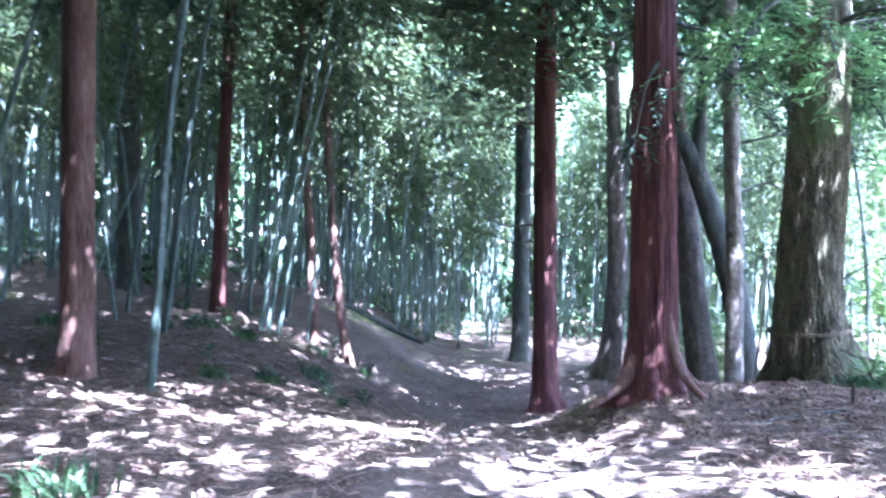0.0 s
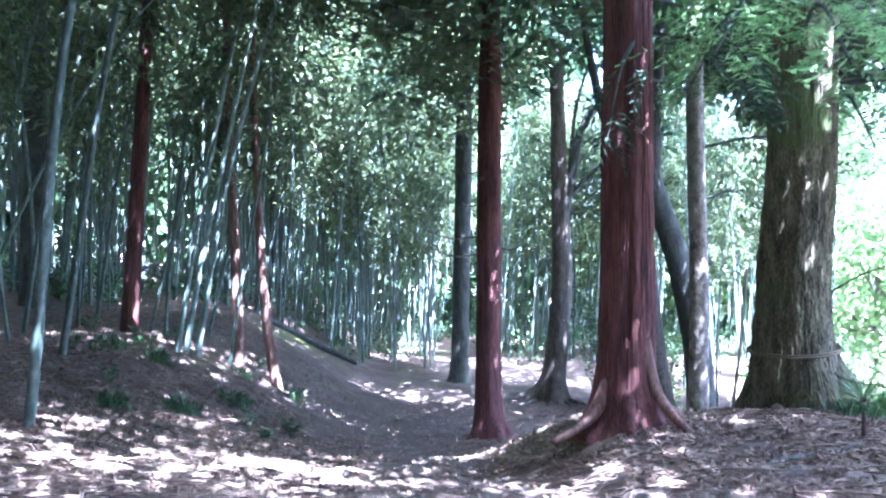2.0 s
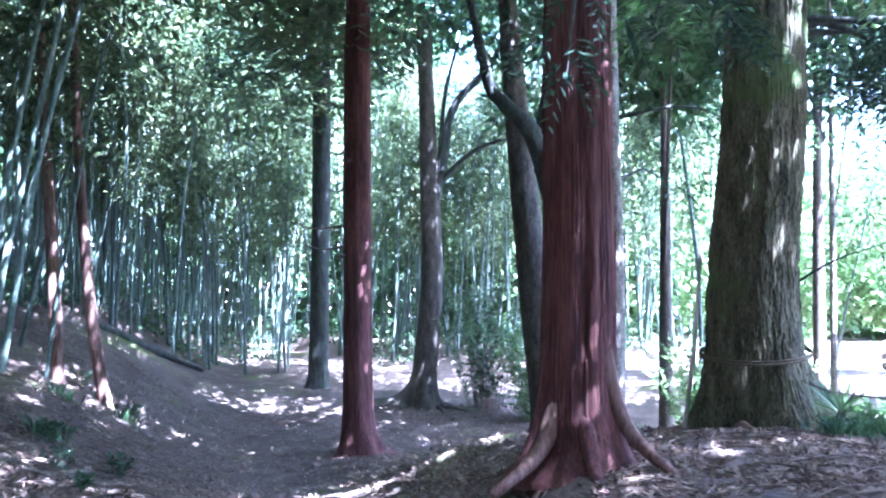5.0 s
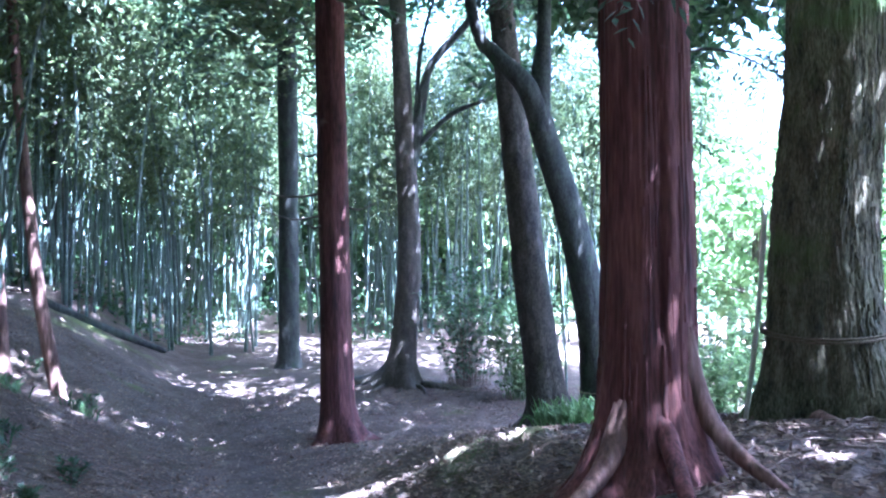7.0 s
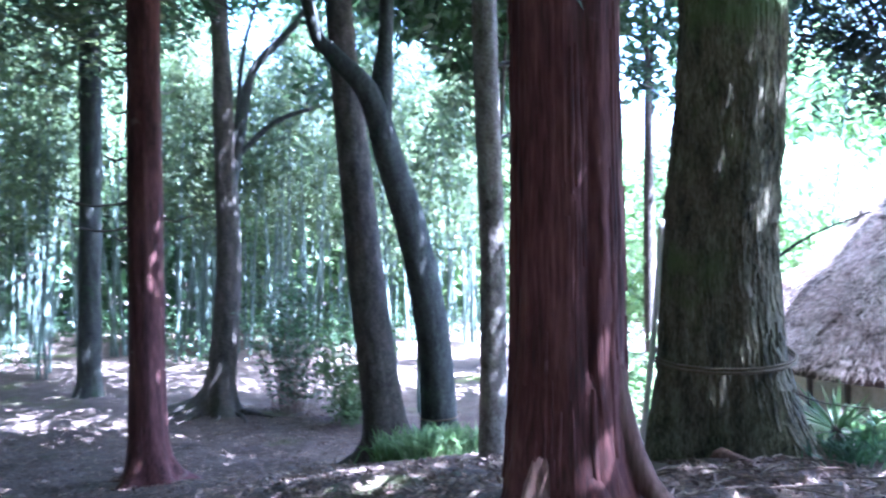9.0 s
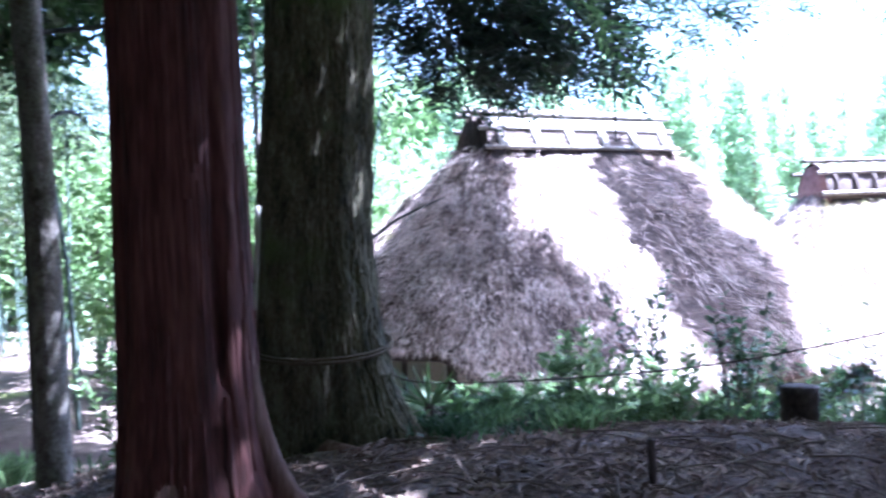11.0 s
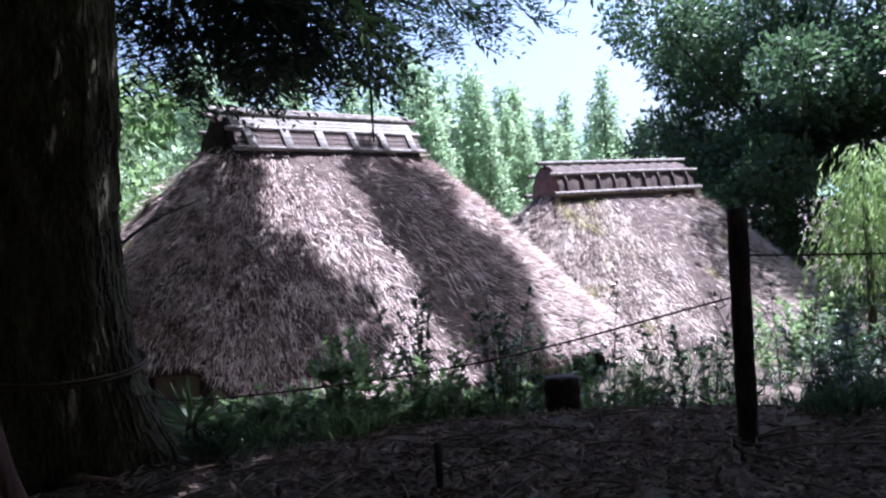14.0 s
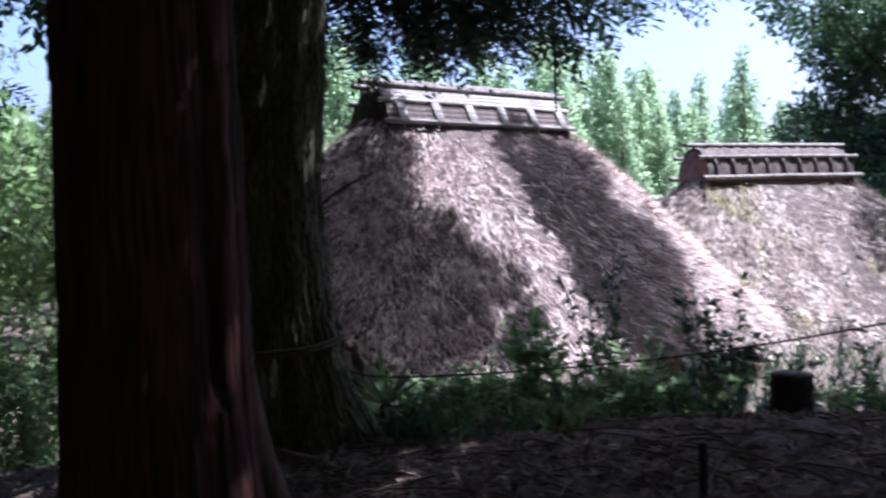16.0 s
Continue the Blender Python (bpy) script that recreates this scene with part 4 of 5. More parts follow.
for i, (x, y) in enumerate(((-3.4, -2.4), (-6.8, 6.3), (-9.4, -12.5), (-9.0, 9.3), (-10.4, 5.4), (-12.8, 9.2), (-6.0, -4.0), (-10.2, 0.0), (-14.2, 4.0), (-1.2, -6.2), (0.8, -11.2), (-4.0, -9.0),
                            (6.0, -5.2), (-9.0, -7.4), (-14.0, -2.2), (-16.8, 8.4), (-13.6, 13.4), (-16.5, 14.5), (-19, 3), (-7.5, -12), (3, -13), (10, -9), (-18, -6))):
    copy_thing(deep, pose(x, y, ground_at(x, y), 0, 0, i * 71) @ Matrix.Scale(0.9 + 0.25 * ((i * 37) % 10) / 10, 4))


# ---------------------------------------------------------------- beyond the houses
def far_conifer():
    ob = tree("conifer", (0, 0), [(0, 0, 0), (0, 0, 6), (0, 0, 12)], [0.2, 0.14, 0.03], BROWN_BARK, "light green young conifer behind the thatched roofs, paled for haze", "conifer tree", 0.2, 3, group="conifers behind the houses", seg=8, seed=41)
    q = np.random.default_rng(44)
    t = np.linspace(0.04, 1, 46)
    a, off = q.uniform(0, 6.28, 46), (1 - t) * q.uniform(0.3, 1.0, 46) * 2.6
    balls = np.stack([np.cos(a) * off, np.sin(a) * off, 0.8 + 11.9 * t], axis=1)
    part("crown", leafy_crown(balls, 0.28 + 1.15 * (1 - t) * q.uniform(0.7, 1.2, 46), 7500, 0.34, HAZY_LEAF, "crown", 1.15, 0.35), ob)
    return ob


fc = far_conifer()
places = ((45.8, 22.2, 1.0), (48.4, 20.1, 0.95), (53.8, 19.0, 0.95), (59.5, 14.1, 1.0), (43.5, 24.5, 0.95), (50.5, 22.5, 1.05), (56, 16.8, 0.75), (41, 27.5, 1.0), (47, 27, 1.15), (60, 20, 1.0), (66, 15.5, 0.9), (54, 25, 1.2), (38, 31, 1.1), (44, 33, 1.2), (62, 8.5, 0.7), (70, 10, 0.8), (48, 17.5, 0.7), (51, 15.5, 0.62), (46, 19, 0.75), (57, 20.5, 1.0), (64, 12, 0.75), (44.5, 21.5, 0.8), (47.5, 23.8, 1.1), (52, 21, 1.05), (50, 18.8, 0.8), (55, 17.6, 0.82), (58, 23, 1.15), (43, 29, 1.2), (62, 17, 0.95), (66, 21, 1.1))
for i, (x, y, s) in enumerate(places):
    m = pose(x, y, ground_at(x, y), 0, 0, i * 77) @ Matrix.Diagonal((s * 1.05, s * 1.05, s * 0.98, 1))
    if i:
        copy_thing(fc, m)
    else:
        fc.matrix_basis = m


def broadleaf(name, x, y, height, balls, radii, n, size, mat, label, seed, r=0.35, bark=DARK_BARK, group="", every=2, fork=0.35):
    ob = tree(name, (x, y), [(0, 0, 0), (0.1, 0.1, height * 0.4), (0, 0, height * 0.85)], [r, r * 0.75, r * 0.2], bark, label, "tree", 0.4, 5, seg=14, seed=seed, group=group)
    for i, (b, q) in enumerate(zip(balls, radii)):
        if i % every == 0:
            limb(ob, [(0.05, 0.05, height * fork), (b[0] * 0.5, b[1] * 0.5, (height * fork + b[2]) / 2), tuple(b)], r * 0.3, 0.03, bark)
    part("crown", leafy_crown(balls, radii, n, size, mat, "crown", shell=0.45), ob)
    return ob


def ball_cloud(n, cx, cy, cz, sx, sy, sz, r0, r1, seed):
    q = np.random.default_rng(seed)
    d = unit(q.normal(0, 1, (n, 3)))
    p = d * q.uniform(0.35, 1.0, n)[:, None] * np.array([sx, sy, sz]) + np.array([cx, cy, cz])
    return [tuple(v) for v in p], list(q.uniform(r0, r1, n))


b, r = ball_cloud(66, 0, 0, 7.6, 6.6, 6.6, 7.4, 1.0, 2.0, 5)
broadleaf("broadleaf_tree", 37.7, 5.2, 14, b, r, 80000, 0.26, BROAD_LEAF, "large dark evergreen broadleaf tree beside the second house", 51, 0.5)
b, r = ball_cloud(34, 0, 0, 5.8, 5.0, 5.0, 5.8, 0.9, 1.7, 6)
broadleaf("broadleaf_tree", 33.5, -1.5, 11, b, r, 14000, 0.4, BROAD_LEAF, "dark evergreen tree at the clearing's edge", 52, 0.4)
for i, (x, y, h) in enumerate(((24.8, 27.2, 6.6), (28.5, 29.5, 8.0), (21.5, 29.5, 7.4), (33, 30, 8.5), (17.5, 31.0, 8.0), (20, 36, 10), (27, 36, 10))):
    b, r = ball_cloud(18, 0, 0, h * 0.55, 2.4, 2.4, h * 0.42, 0.7, 1.3, 60 + i)
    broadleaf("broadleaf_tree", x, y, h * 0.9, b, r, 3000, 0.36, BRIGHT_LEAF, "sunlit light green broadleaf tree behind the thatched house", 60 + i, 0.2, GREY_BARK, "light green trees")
for i, (x, y, h) in enumerate(((62, 30, 11), (70, 26, 10), (56, 36, 12), (72, 19, 8), (48, 40, 12), (80, 14, 8), (40, 42, 12))):
    b, r = ball_cloud(16, 0, 0, h * 0.55, 4.2, 4.2, h * 0.42, 1.3, 2.4, 80 + i)
    broadleaf("broadleaf_tree", x, y, h * 0.9, b, r, 2400, 0.7, HAZY_LEAF, "tall tree of the woodland behind the conifers", 80 + i, 0.3, GREY_BARK, "woodland trees")


# unseen tree added with leaf clumps set to shade parts of the thatch
b, r = ball_cloud(22, 2.0, 8.0, 12.6, 2.9, 2.7, 1.4, 0.7, 1.3, 7)
b2, r2 = ball_cloud(18, 6.8, 5.2, 12.6, 1.5, 3.3, 1.0, 0.5, 1.0, 8)
b, r = b + b2, r + r2
broadleaf("broadleaf_tree", 14.5, 4.6, 13, b, r, 24000, 0.30, BROAD_LEAF, "unseen broadleaf tree added to shade the thatch", 53, 0.35, every=10, fork=0.8)


# trees added for their high crowns, which shade the valley floor and its trunks
for i, (x, y) in enumerate(((15.5, 25.5), (11.6, 26.8))):
    b, r = ball_cloud(26, 0, 0, 12.0, 4.6, 4.6, 3.4, 1.0, 1.9, 110 + i)
    broadleaf("broadleaf_tree", x, y, 13, b, r, 8000, 0.4, BROAD_LEAF, "tall slim broadleaf tree added at the clearing's edge for shade", 110 + i, 0.2, GREY_BARK, "clearing edge trees", 40)
b, r = ball_cloud(26, 1.2, 0, 12.0, 4.6, 4.6, 3.4, 1.0, 1.9, 110)
broadleaf("broadleaf_tree", 11.3, 19.5, 13, b, r, 8000, 0.4, BROAD_LEAF, "tall slim pale-stemmed tree added at the clearing's edge for shade", 110, 0.075, PALE_BARK, "clearing edge trees", 40)
# one more cedar added out of view, to shade the fence bank
dense = tree("cedar", (9.6, 3.8), [(0, 0, 0), (0, 0, 8), (0, 0, 15)], [0.26, 0.22, 0.06], BROWN_BARK, "unseen tall cedar added by the fence for shade", "cedar tree", 0.4, 5, CROWN_C, group="cedar wood", seg=12, seed=32)


def willowy_tree(x, y):
    ob = tree("weeping_tree", (x, y), [(0, 0, 0), (0.1, 0, 2), (0, 0.1, 4.2)], [0.12, 0.09, 0.04], GREY_BARK, "pale green feathery weeping tree in full sun", "tree", 0.2, 3, seg=10, seed=71)
    V, W = [], []
    for i in range(260):
        a, R, z = rng.uniform(0, 6.28), rng.uniform(0.3, 1.6), rng.uniform(1.8, 4.8)
        for t in np.linspace(0, 1, 12):
            V.append((math.cos(a) * R * (0.5 + 0.6 * t) + rng.normal(0, 0.04), math.sin(a) * R * (0.5 + 0.6 * t) + rng.normal(0, 0.04), z + 0.2 - 1.5 * t * t))
            W.append((math.cos(a) * 0.5, math.sin(a) * 0.5, -1 - t))
    V, W = np.array(V), np.array(W)
    v, f = leaves(V, W + rng.normal(0, 0.4, W.shape), rng.normal(0, 1, W.shape), 0.26, 0.05)
    part("crown", mesh_of("crown", v, f, PALE_LEAF), ob)


willowy_tree(24.3, 4.6)
willowy_tree(26.0, 2.8)
willowy_tree(23.0, 3.2)


def mountain(name, cx, cy, height, radius, seed, label):
    q = np.random.default_rng(seed)
    n, m = 30, 96
    v, f = [(cx, cy, height)], []
    ph = q.uniform(0, 6.28, 4)
    for i in range(1, n):
        t = i / (n - 1)
        for j in range(m):
            a = 6.283 * j / m
            rr = radius * t * (1 + 0.12 * math.sin(3 * a + ph[0]) + 0.07 * math.sin(7 * a + ph[1]))
            v.append((cx + rr * math.cos(a), cy + rr * math.sin(a), height * (1 - t) ** 1.15 * (1 + 0.03 * math.sin(5 * a + 3 * t + ph[2])) - 4 + q.normal(0, height * 0.006)))
    for i in range(n - 2):
        for j in range(m):
            k = (j + 1) % m
            f.append((1 + i * m + j, 1 + (i + 1) * m + j, 1 + (i + 1) * m + k, 1 + i * m + k))
    for j in range(0, m, 2):
        f.append((0, 1 + j, 1 + j + 1, 1 + (j + 2) % m))
    tagged(new(name, mesh_of(name, v, f, HAZY_HILL, True)), label, "mountain", kind="structure")


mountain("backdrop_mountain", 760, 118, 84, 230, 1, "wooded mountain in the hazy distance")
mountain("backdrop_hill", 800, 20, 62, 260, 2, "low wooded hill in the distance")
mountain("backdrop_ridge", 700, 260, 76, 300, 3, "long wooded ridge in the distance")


# joined far growth: culms and leaves past the nearest bamboos, and the wood's edge behind them
def far_thicket():
    h, lf = Heap(), Heap()
    q = np.random.default_rng(91)
    pts = []
    for i in range(520):
        x = q.uniform(-42, 30)
        y = float(grove_edge(x)) + q.uniform(5, 30)
        z = ground_at(x, y)
        H = q.uniform(11, 17)
        s = q.normal(0, 0.06, 2)
        line = [(x, y, z - 0.1), (x + s[0] * H * 0.5, y + s[1] * H * 0.5, z + H * 0.5), (x + s[0] * H * 1.2, y + s[1] * H * 1.2, z + H)]
        h.add(*tube(line, [0.075, 0.065, 0.02], 5))
        m = 130
        t = q.beta(1.6, 1.0, m) * 0.7 + 0.3
        o = np.stack([x + s[0] * H * t + q.normal(0, 0.8, m), y + s[1] * H * t + q.normal(0, 0.8, m), z + H * t + q.normal(0, 0.3, m)], axis=1)
        pts.append(o)
    o = np.vstack(pts)
    lf.add(*leaves(o, rand_dirs(len(o), 0.5) - np.array([0, 0, 0.5]), np.array([0, 0, 1.0]) + q.normal(0, 0.5, o.shape), q.uniform(0.3, 0.6, len(o)), 0.14))
    ob = thing("bamboo_thicket", (0, 0, 0), "dense green bamboo deep in the grove", "bamboo thicket", kind="stuff")
    tagged(part("culms", h.mesh("culms", BAMBOO_SKIN, True), ob), kind="stuff")
    tagged(part("foliage", lf.mesh("foliage", BAMBOO_LEAF), ob), kind="stuff")
    # dark and sunlit woods differ by leaf colour, which holds the sunlight
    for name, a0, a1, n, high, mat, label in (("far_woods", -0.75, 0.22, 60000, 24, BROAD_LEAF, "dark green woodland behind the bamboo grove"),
                                              ("sunlit_woods", 0.22, 1.0, 30000, 13, BRIGHT_LEAF, "woodland beyond the path, full sun put into its bright leaves")):
        a = q.uniform(a0, a1, n)
        R = q.uniform(62, 84, n)
        x, y = R * np.sin(a), R * np.cos(a)
        top = high + 4 * np.sin(a * 17) + 2 * np.sin(a * 41 + 1)
        o = np.stack([x, y, ground_z(x, y) + top * q.uniform(0, 1, n) ** 0.8], axis=1)
        v, f = leaves(o, rand_dirs(n), rand_dirs(n) + np.array([0, -0.3, 0.6]), q.uniform(0.7, 1.5, n), q.uniform(0.4, 0.8, n))
        tagged(new(name, mesh_of(name, v, f, mat)), label, "woods", kind="stuff")
    # unseen wood added to the west and south to block low sky light
    n = 42000
    a, R = q.uniform(2.02, 5.55, n), q.uniform(22, 34, n)
    x, y = R * np.sin(a) - 2, R * np.cos(a) + 8
    o = np.stack([x, y, ground_z(x, y) + 17 * q.uniform(0, 1, n)], axis=1)
    v, f = leaves(o, rand_dirs(n), rand_dirs(n), q.uniform(0.7, 1.4, n), q.uniform(0.4, 0.8, n))
    tagged(new("sky_block_woods", mesh_of("sky_block_woods", v, f, CEDAR_LEAF)), "unseen dense wood added behind the path to block sky light", "woods", kind="stuff")
    # shade leaves added over the path, with gaps that let spots of sun through
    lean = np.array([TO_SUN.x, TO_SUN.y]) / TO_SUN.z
    for name, n, x0, x1, y0, y1, z0, z1, mat, label in (("wood_shade_leaves", 92000, -17, 6.5, -10, 27, 9.5, 14.5, CEDAR_LEAF, "unseen cedar leaves added high over the path for shade"),
                                                        ("grove_shade_leaves", 84000, -34, 1.0, 21, 62, 9.5, 15.5, BAMBOO_LEAF, "leafy bamboo tops added over the grove to shade it"),
                                                        ("edge_shade_leaves", 16000, -12, -1.0, 30, 41, 10.5, 14.5, BAMBOO_LEAF, "leafy bamboo tops added to shade the slope"),
                                                        ("path_shade_leaves", 22000, 1.5, 13, 25, 52, 14.0, 18.0, BROAD_LEAF, "high leaves added to shade the far end of the path"),
                                                        ("fence_shade_leaves", 8500, 6.5, 13.5, 0, 12.5, 12.0, 16.0, BROAD_LEAF, "unseen thin leaves added to shade the fence bank")):
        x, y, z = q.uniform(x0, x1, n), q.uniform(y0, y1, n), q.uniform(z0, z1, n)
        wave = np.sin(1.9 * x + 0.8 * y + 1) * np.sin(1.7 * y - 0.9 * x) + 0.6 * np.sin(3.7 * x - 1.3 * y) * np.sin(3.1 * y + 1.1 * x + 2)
        # thinned where sun patches are wanted on the ground
        sun_gaps = 0.68 * np.exp(-((x - 2.3) / 2.8) ** 2 - ((y - 6.9) / 1.7) ** 2) + 0.9 * np.exp(-((x - 0.0) / 3.8) ** 2) * (y > 11) * (y < 29)
        # thickened so that the fir and cedar trunks stay shaded
        trunk_shade = np.exp(-((x - 5.8) / 1.6) ** 2 - ((y - 13.3) / 1.6) ** 2) + 1.6 * np.exp(-((x - 2.0) / 1.6) ** 2 - ((y - 12.9) / 1.7) ** 2)
        keep = q.uniform(0, 1, n) < trunk_shade + np.clip(0.92 + 0.4 * wave, 0.5 if name == "grove_shade_leaves" else 0.3, 1) * (1 - (0.78 - 0.3 * wave) * np.clip(sun_gaps, 0, 1))
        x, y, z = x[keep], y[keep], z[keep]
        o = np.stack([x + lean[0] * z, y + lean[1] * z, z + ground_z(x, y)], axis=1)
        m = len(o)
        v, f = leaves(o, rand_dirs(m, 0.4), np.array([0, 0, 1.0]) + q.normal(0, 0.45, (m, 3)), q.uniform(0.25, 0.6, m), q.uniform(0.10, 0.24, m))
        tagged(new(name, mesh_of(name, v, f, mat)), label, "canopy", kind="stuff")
    # low undergrowth between the trunks
    n = 16000
    spots = [(q.uniform(-30, 26), q.uniform(0, 22)) for _ in range(260)]
    c = np.array([(x, float(grove_edge(x)) + 2 + d, 0) for x, d in spots])
    c = c[~((c[:, 0] > 3.6) & (c[:, 0] < 7.2) & (c[:, 1] < 56))]
    k = q.integers(0, len(c), n)
    o = c[k] + q.normal(0, 0.8, (n, 3))
    o[:, 2] = ground_z(o[:, 0], o[:, 1]) + np.abs(q.normal(0, 0.7, n))
    v, f = leaves(o, rand_dirs(n) + np.array([0, 0, 0.3]), rand_dirs(n) + np.array([0, 0, 1.0]), q.uniform(0.15, 0.4, n), q.uniform(0.08, 0.16, n))
    tagged(new("undergrowth", mesh_of("undergrowth", v, f, BROAD_LEAF)), "dark leafy undergrowth among bamboo stems", "undergrowth", kind="stuff")


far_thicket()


# ---------------------------------------------------------------- low plants
def shrub(x, y, h, w, n, leaf, mat, label, seed, name="shrub", group="shrubs on the bank", narrow=0.45, upright=0.4):
    """Several thin stems from one foot, each with leaves along its upper part."""
    q = np.random.default_rng(seed)
    ob = thing(name, (x, y, ground_at(x, y)), label, name.replace("_", " "), group)
    stems = max(4, n // 28)
    h0, O, W = Heap(), [], []
    for i in range(stems):
        a, R = q.uniform(0, 6.28), w * q.uniform(0.2, 1.0)
        H = h * q.uniform(0.55, 1.05)
        line = spline([(R * 0.35 * math.cos(a), R * 0.35 * math.sin(a), -0.08), (R * 0.6 * math.cos(a), R * 0.6 * math.sin(a), H * 0.6), (R * math.cos(a), R * math.sin(a), H)], 7)
        h0.add(*tube(line, np.linspace(0.008, 0.003, 7), 4))
        m = n // stems
        t = q.uniform(0.08, 1, m)
        k = np.clip((t * 6).astype(int), 0, 5)
        O.append(line[k] + (line[k + 1] - line[k]) * (t * 6 - k)[:, None])
        W.append(np.stack([np.cos(a + q.normal(0, 1.6, m)), np.sin(a + q.normal(0, 1.6, m)), q.normal(upright, 0.3, m)], axis=1))
    O, W = np.vstack(O), np.vstack(W)
    part("stalk", h0.mesh("stalk", TWIG if mat is not BRIGHT_LEAF else mat, True), ob)
    v, f = leaves(O, W, np.array([0, 0, 1.0]) + q.normal(0, 0.4, O.shape), leaf * q.uniform(0.6, 1.3, len(O)), leaf * narrow * q.uniform(0.8, 1.2, len(O)))
    part("foliage", mesh_of("foliage", v, f, mat), ob)
    return ob


def grass_clump(x, y, h, w, n, mat, label, seed, name="grass_clump", blade=0.012, group="grass clumps"):
    q = np.random.default_rng(seed)
    ob = thing(name, (x, y, ground_at(x, y)), label, "grass", group)
    o = np.stack([q.normal(0, w * 0.45, n), q.normal(0, w * 0.45, n), np.full(n, -0.02)], axis=1)
    o[:, 2] += ground_z(x + o[:, 0], y + o[:, 1]) - ground_at(x, y)
    d = unit(np.stack([q.normal(0, 0.35, n), q.normal(0, 0.35, n), np.ones(n)], axis=1))
    L = h * q.uniform(0.5, 1.1, n)
    side = unit(np.cross(d, rand_dirs(n))) * blade
    bend = np.stack([d[:, 0], d[:, 1], -0.35 * np.ones(n)], axis=1) * L[:, None] * 0.35
    mid = o + d * L[:, None] * 0.6
    v = np.stack([o - side * 0.7, o + side * 0.7, mid + side, mid - side, mid + side, mid - side, mid + d * L[:, None] * 0.35 + bend, mid + d * L[:, None] * 0.36 + bend], axis=1).reshape(-1, 3)
    b = np.arange(n)[:, None] * 8
    f = np.vstack([b + np.array([0, 1, 2, 3]), b + np.array([5, 4, 6, 7])])
    tagged(part("tuft", mesh_of("tuft", v, f, mat), ob), kind="stuff")


def tall_weed(x, y, h, seed, mat=BROAD_LEAF):
    """An upright weed with narrow leaves all along the stalk."""
    q = np.random.default_rng(seed)
    ob = thing("tall_weed", (x, y, ground_at(x, y)), "tall slender weed with narrow leaves on the bank", "weed", "tall weeds")
    lean = q.normal(0, 0.1, 2)
    line = np.array([(lean[0] * h * t * t, lean[1] * h * t * t, h * t - 0.04) for t in np.linspace(0, 1, 9)])
    v, f = tube(line, np.linspace(0.008, 0.003, 9), 5)
    part("stalk", mesh_of("stalk", v, f, TWIG, True), ob)
    n = int(70 * h)
    t = q.uniform(0.12, 1, n)
    a = q.uniform(0, 6.28, n)
    o = np.stack([lean[0] * h * t * t, lean[1] * h * t * t, h * t], axis=1)
    w = np.stack([np.cos(a), np.sin(a), q.normal(0.25, 0.3, n)], axis=1)
    v, f = leaves(o, w, np.array([0, 0, 1.0]) + q.normal(0, 0.3, o.shape), 0.17 * q.uniform(0.5, 1.1, n) * (1.15 - 0.6 * t), 0.022)
    part("foliage", mesh_of("foliage", v, f, mat), ob)


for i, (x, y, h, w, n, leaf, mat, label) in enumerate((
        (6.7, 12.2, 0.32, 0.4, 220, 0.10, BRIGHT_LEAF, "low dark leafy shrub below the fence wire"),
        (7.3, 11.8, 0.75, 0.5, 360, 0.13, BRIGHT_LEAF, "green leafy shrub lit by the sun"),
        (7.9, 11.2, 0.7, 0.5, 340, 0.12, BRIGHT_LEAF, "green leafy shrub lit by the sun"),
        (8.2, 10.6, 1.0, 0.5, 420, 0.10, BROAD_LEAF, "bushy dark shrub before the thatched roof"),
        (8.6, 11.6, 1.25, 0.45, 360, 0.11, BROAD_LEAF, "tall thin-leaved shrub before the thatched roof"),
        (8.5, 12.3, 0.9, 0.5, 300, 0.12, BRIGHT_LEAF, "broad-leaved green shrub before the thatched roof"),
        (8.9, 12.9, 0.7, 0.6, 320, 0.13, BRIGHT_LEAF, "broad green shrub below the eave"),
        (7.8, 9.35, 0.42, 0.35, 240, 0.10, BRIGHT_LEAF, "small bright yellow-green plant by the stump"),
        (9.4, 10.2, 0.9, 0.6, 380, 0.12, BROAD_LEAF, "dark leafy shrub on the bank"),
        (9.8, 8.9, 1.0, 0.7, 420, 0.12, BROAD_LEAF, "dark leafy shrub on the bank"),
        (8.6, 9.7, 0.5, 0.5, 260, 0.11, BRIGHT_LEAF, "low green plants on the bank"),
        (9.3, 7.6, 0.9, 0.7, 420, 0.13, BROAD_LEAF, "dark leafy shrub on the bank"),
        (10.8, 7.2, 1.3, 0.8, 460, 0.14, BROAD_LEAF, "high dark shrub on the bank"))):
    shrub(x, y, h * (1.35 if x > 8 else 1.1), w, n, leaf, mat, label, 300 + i)
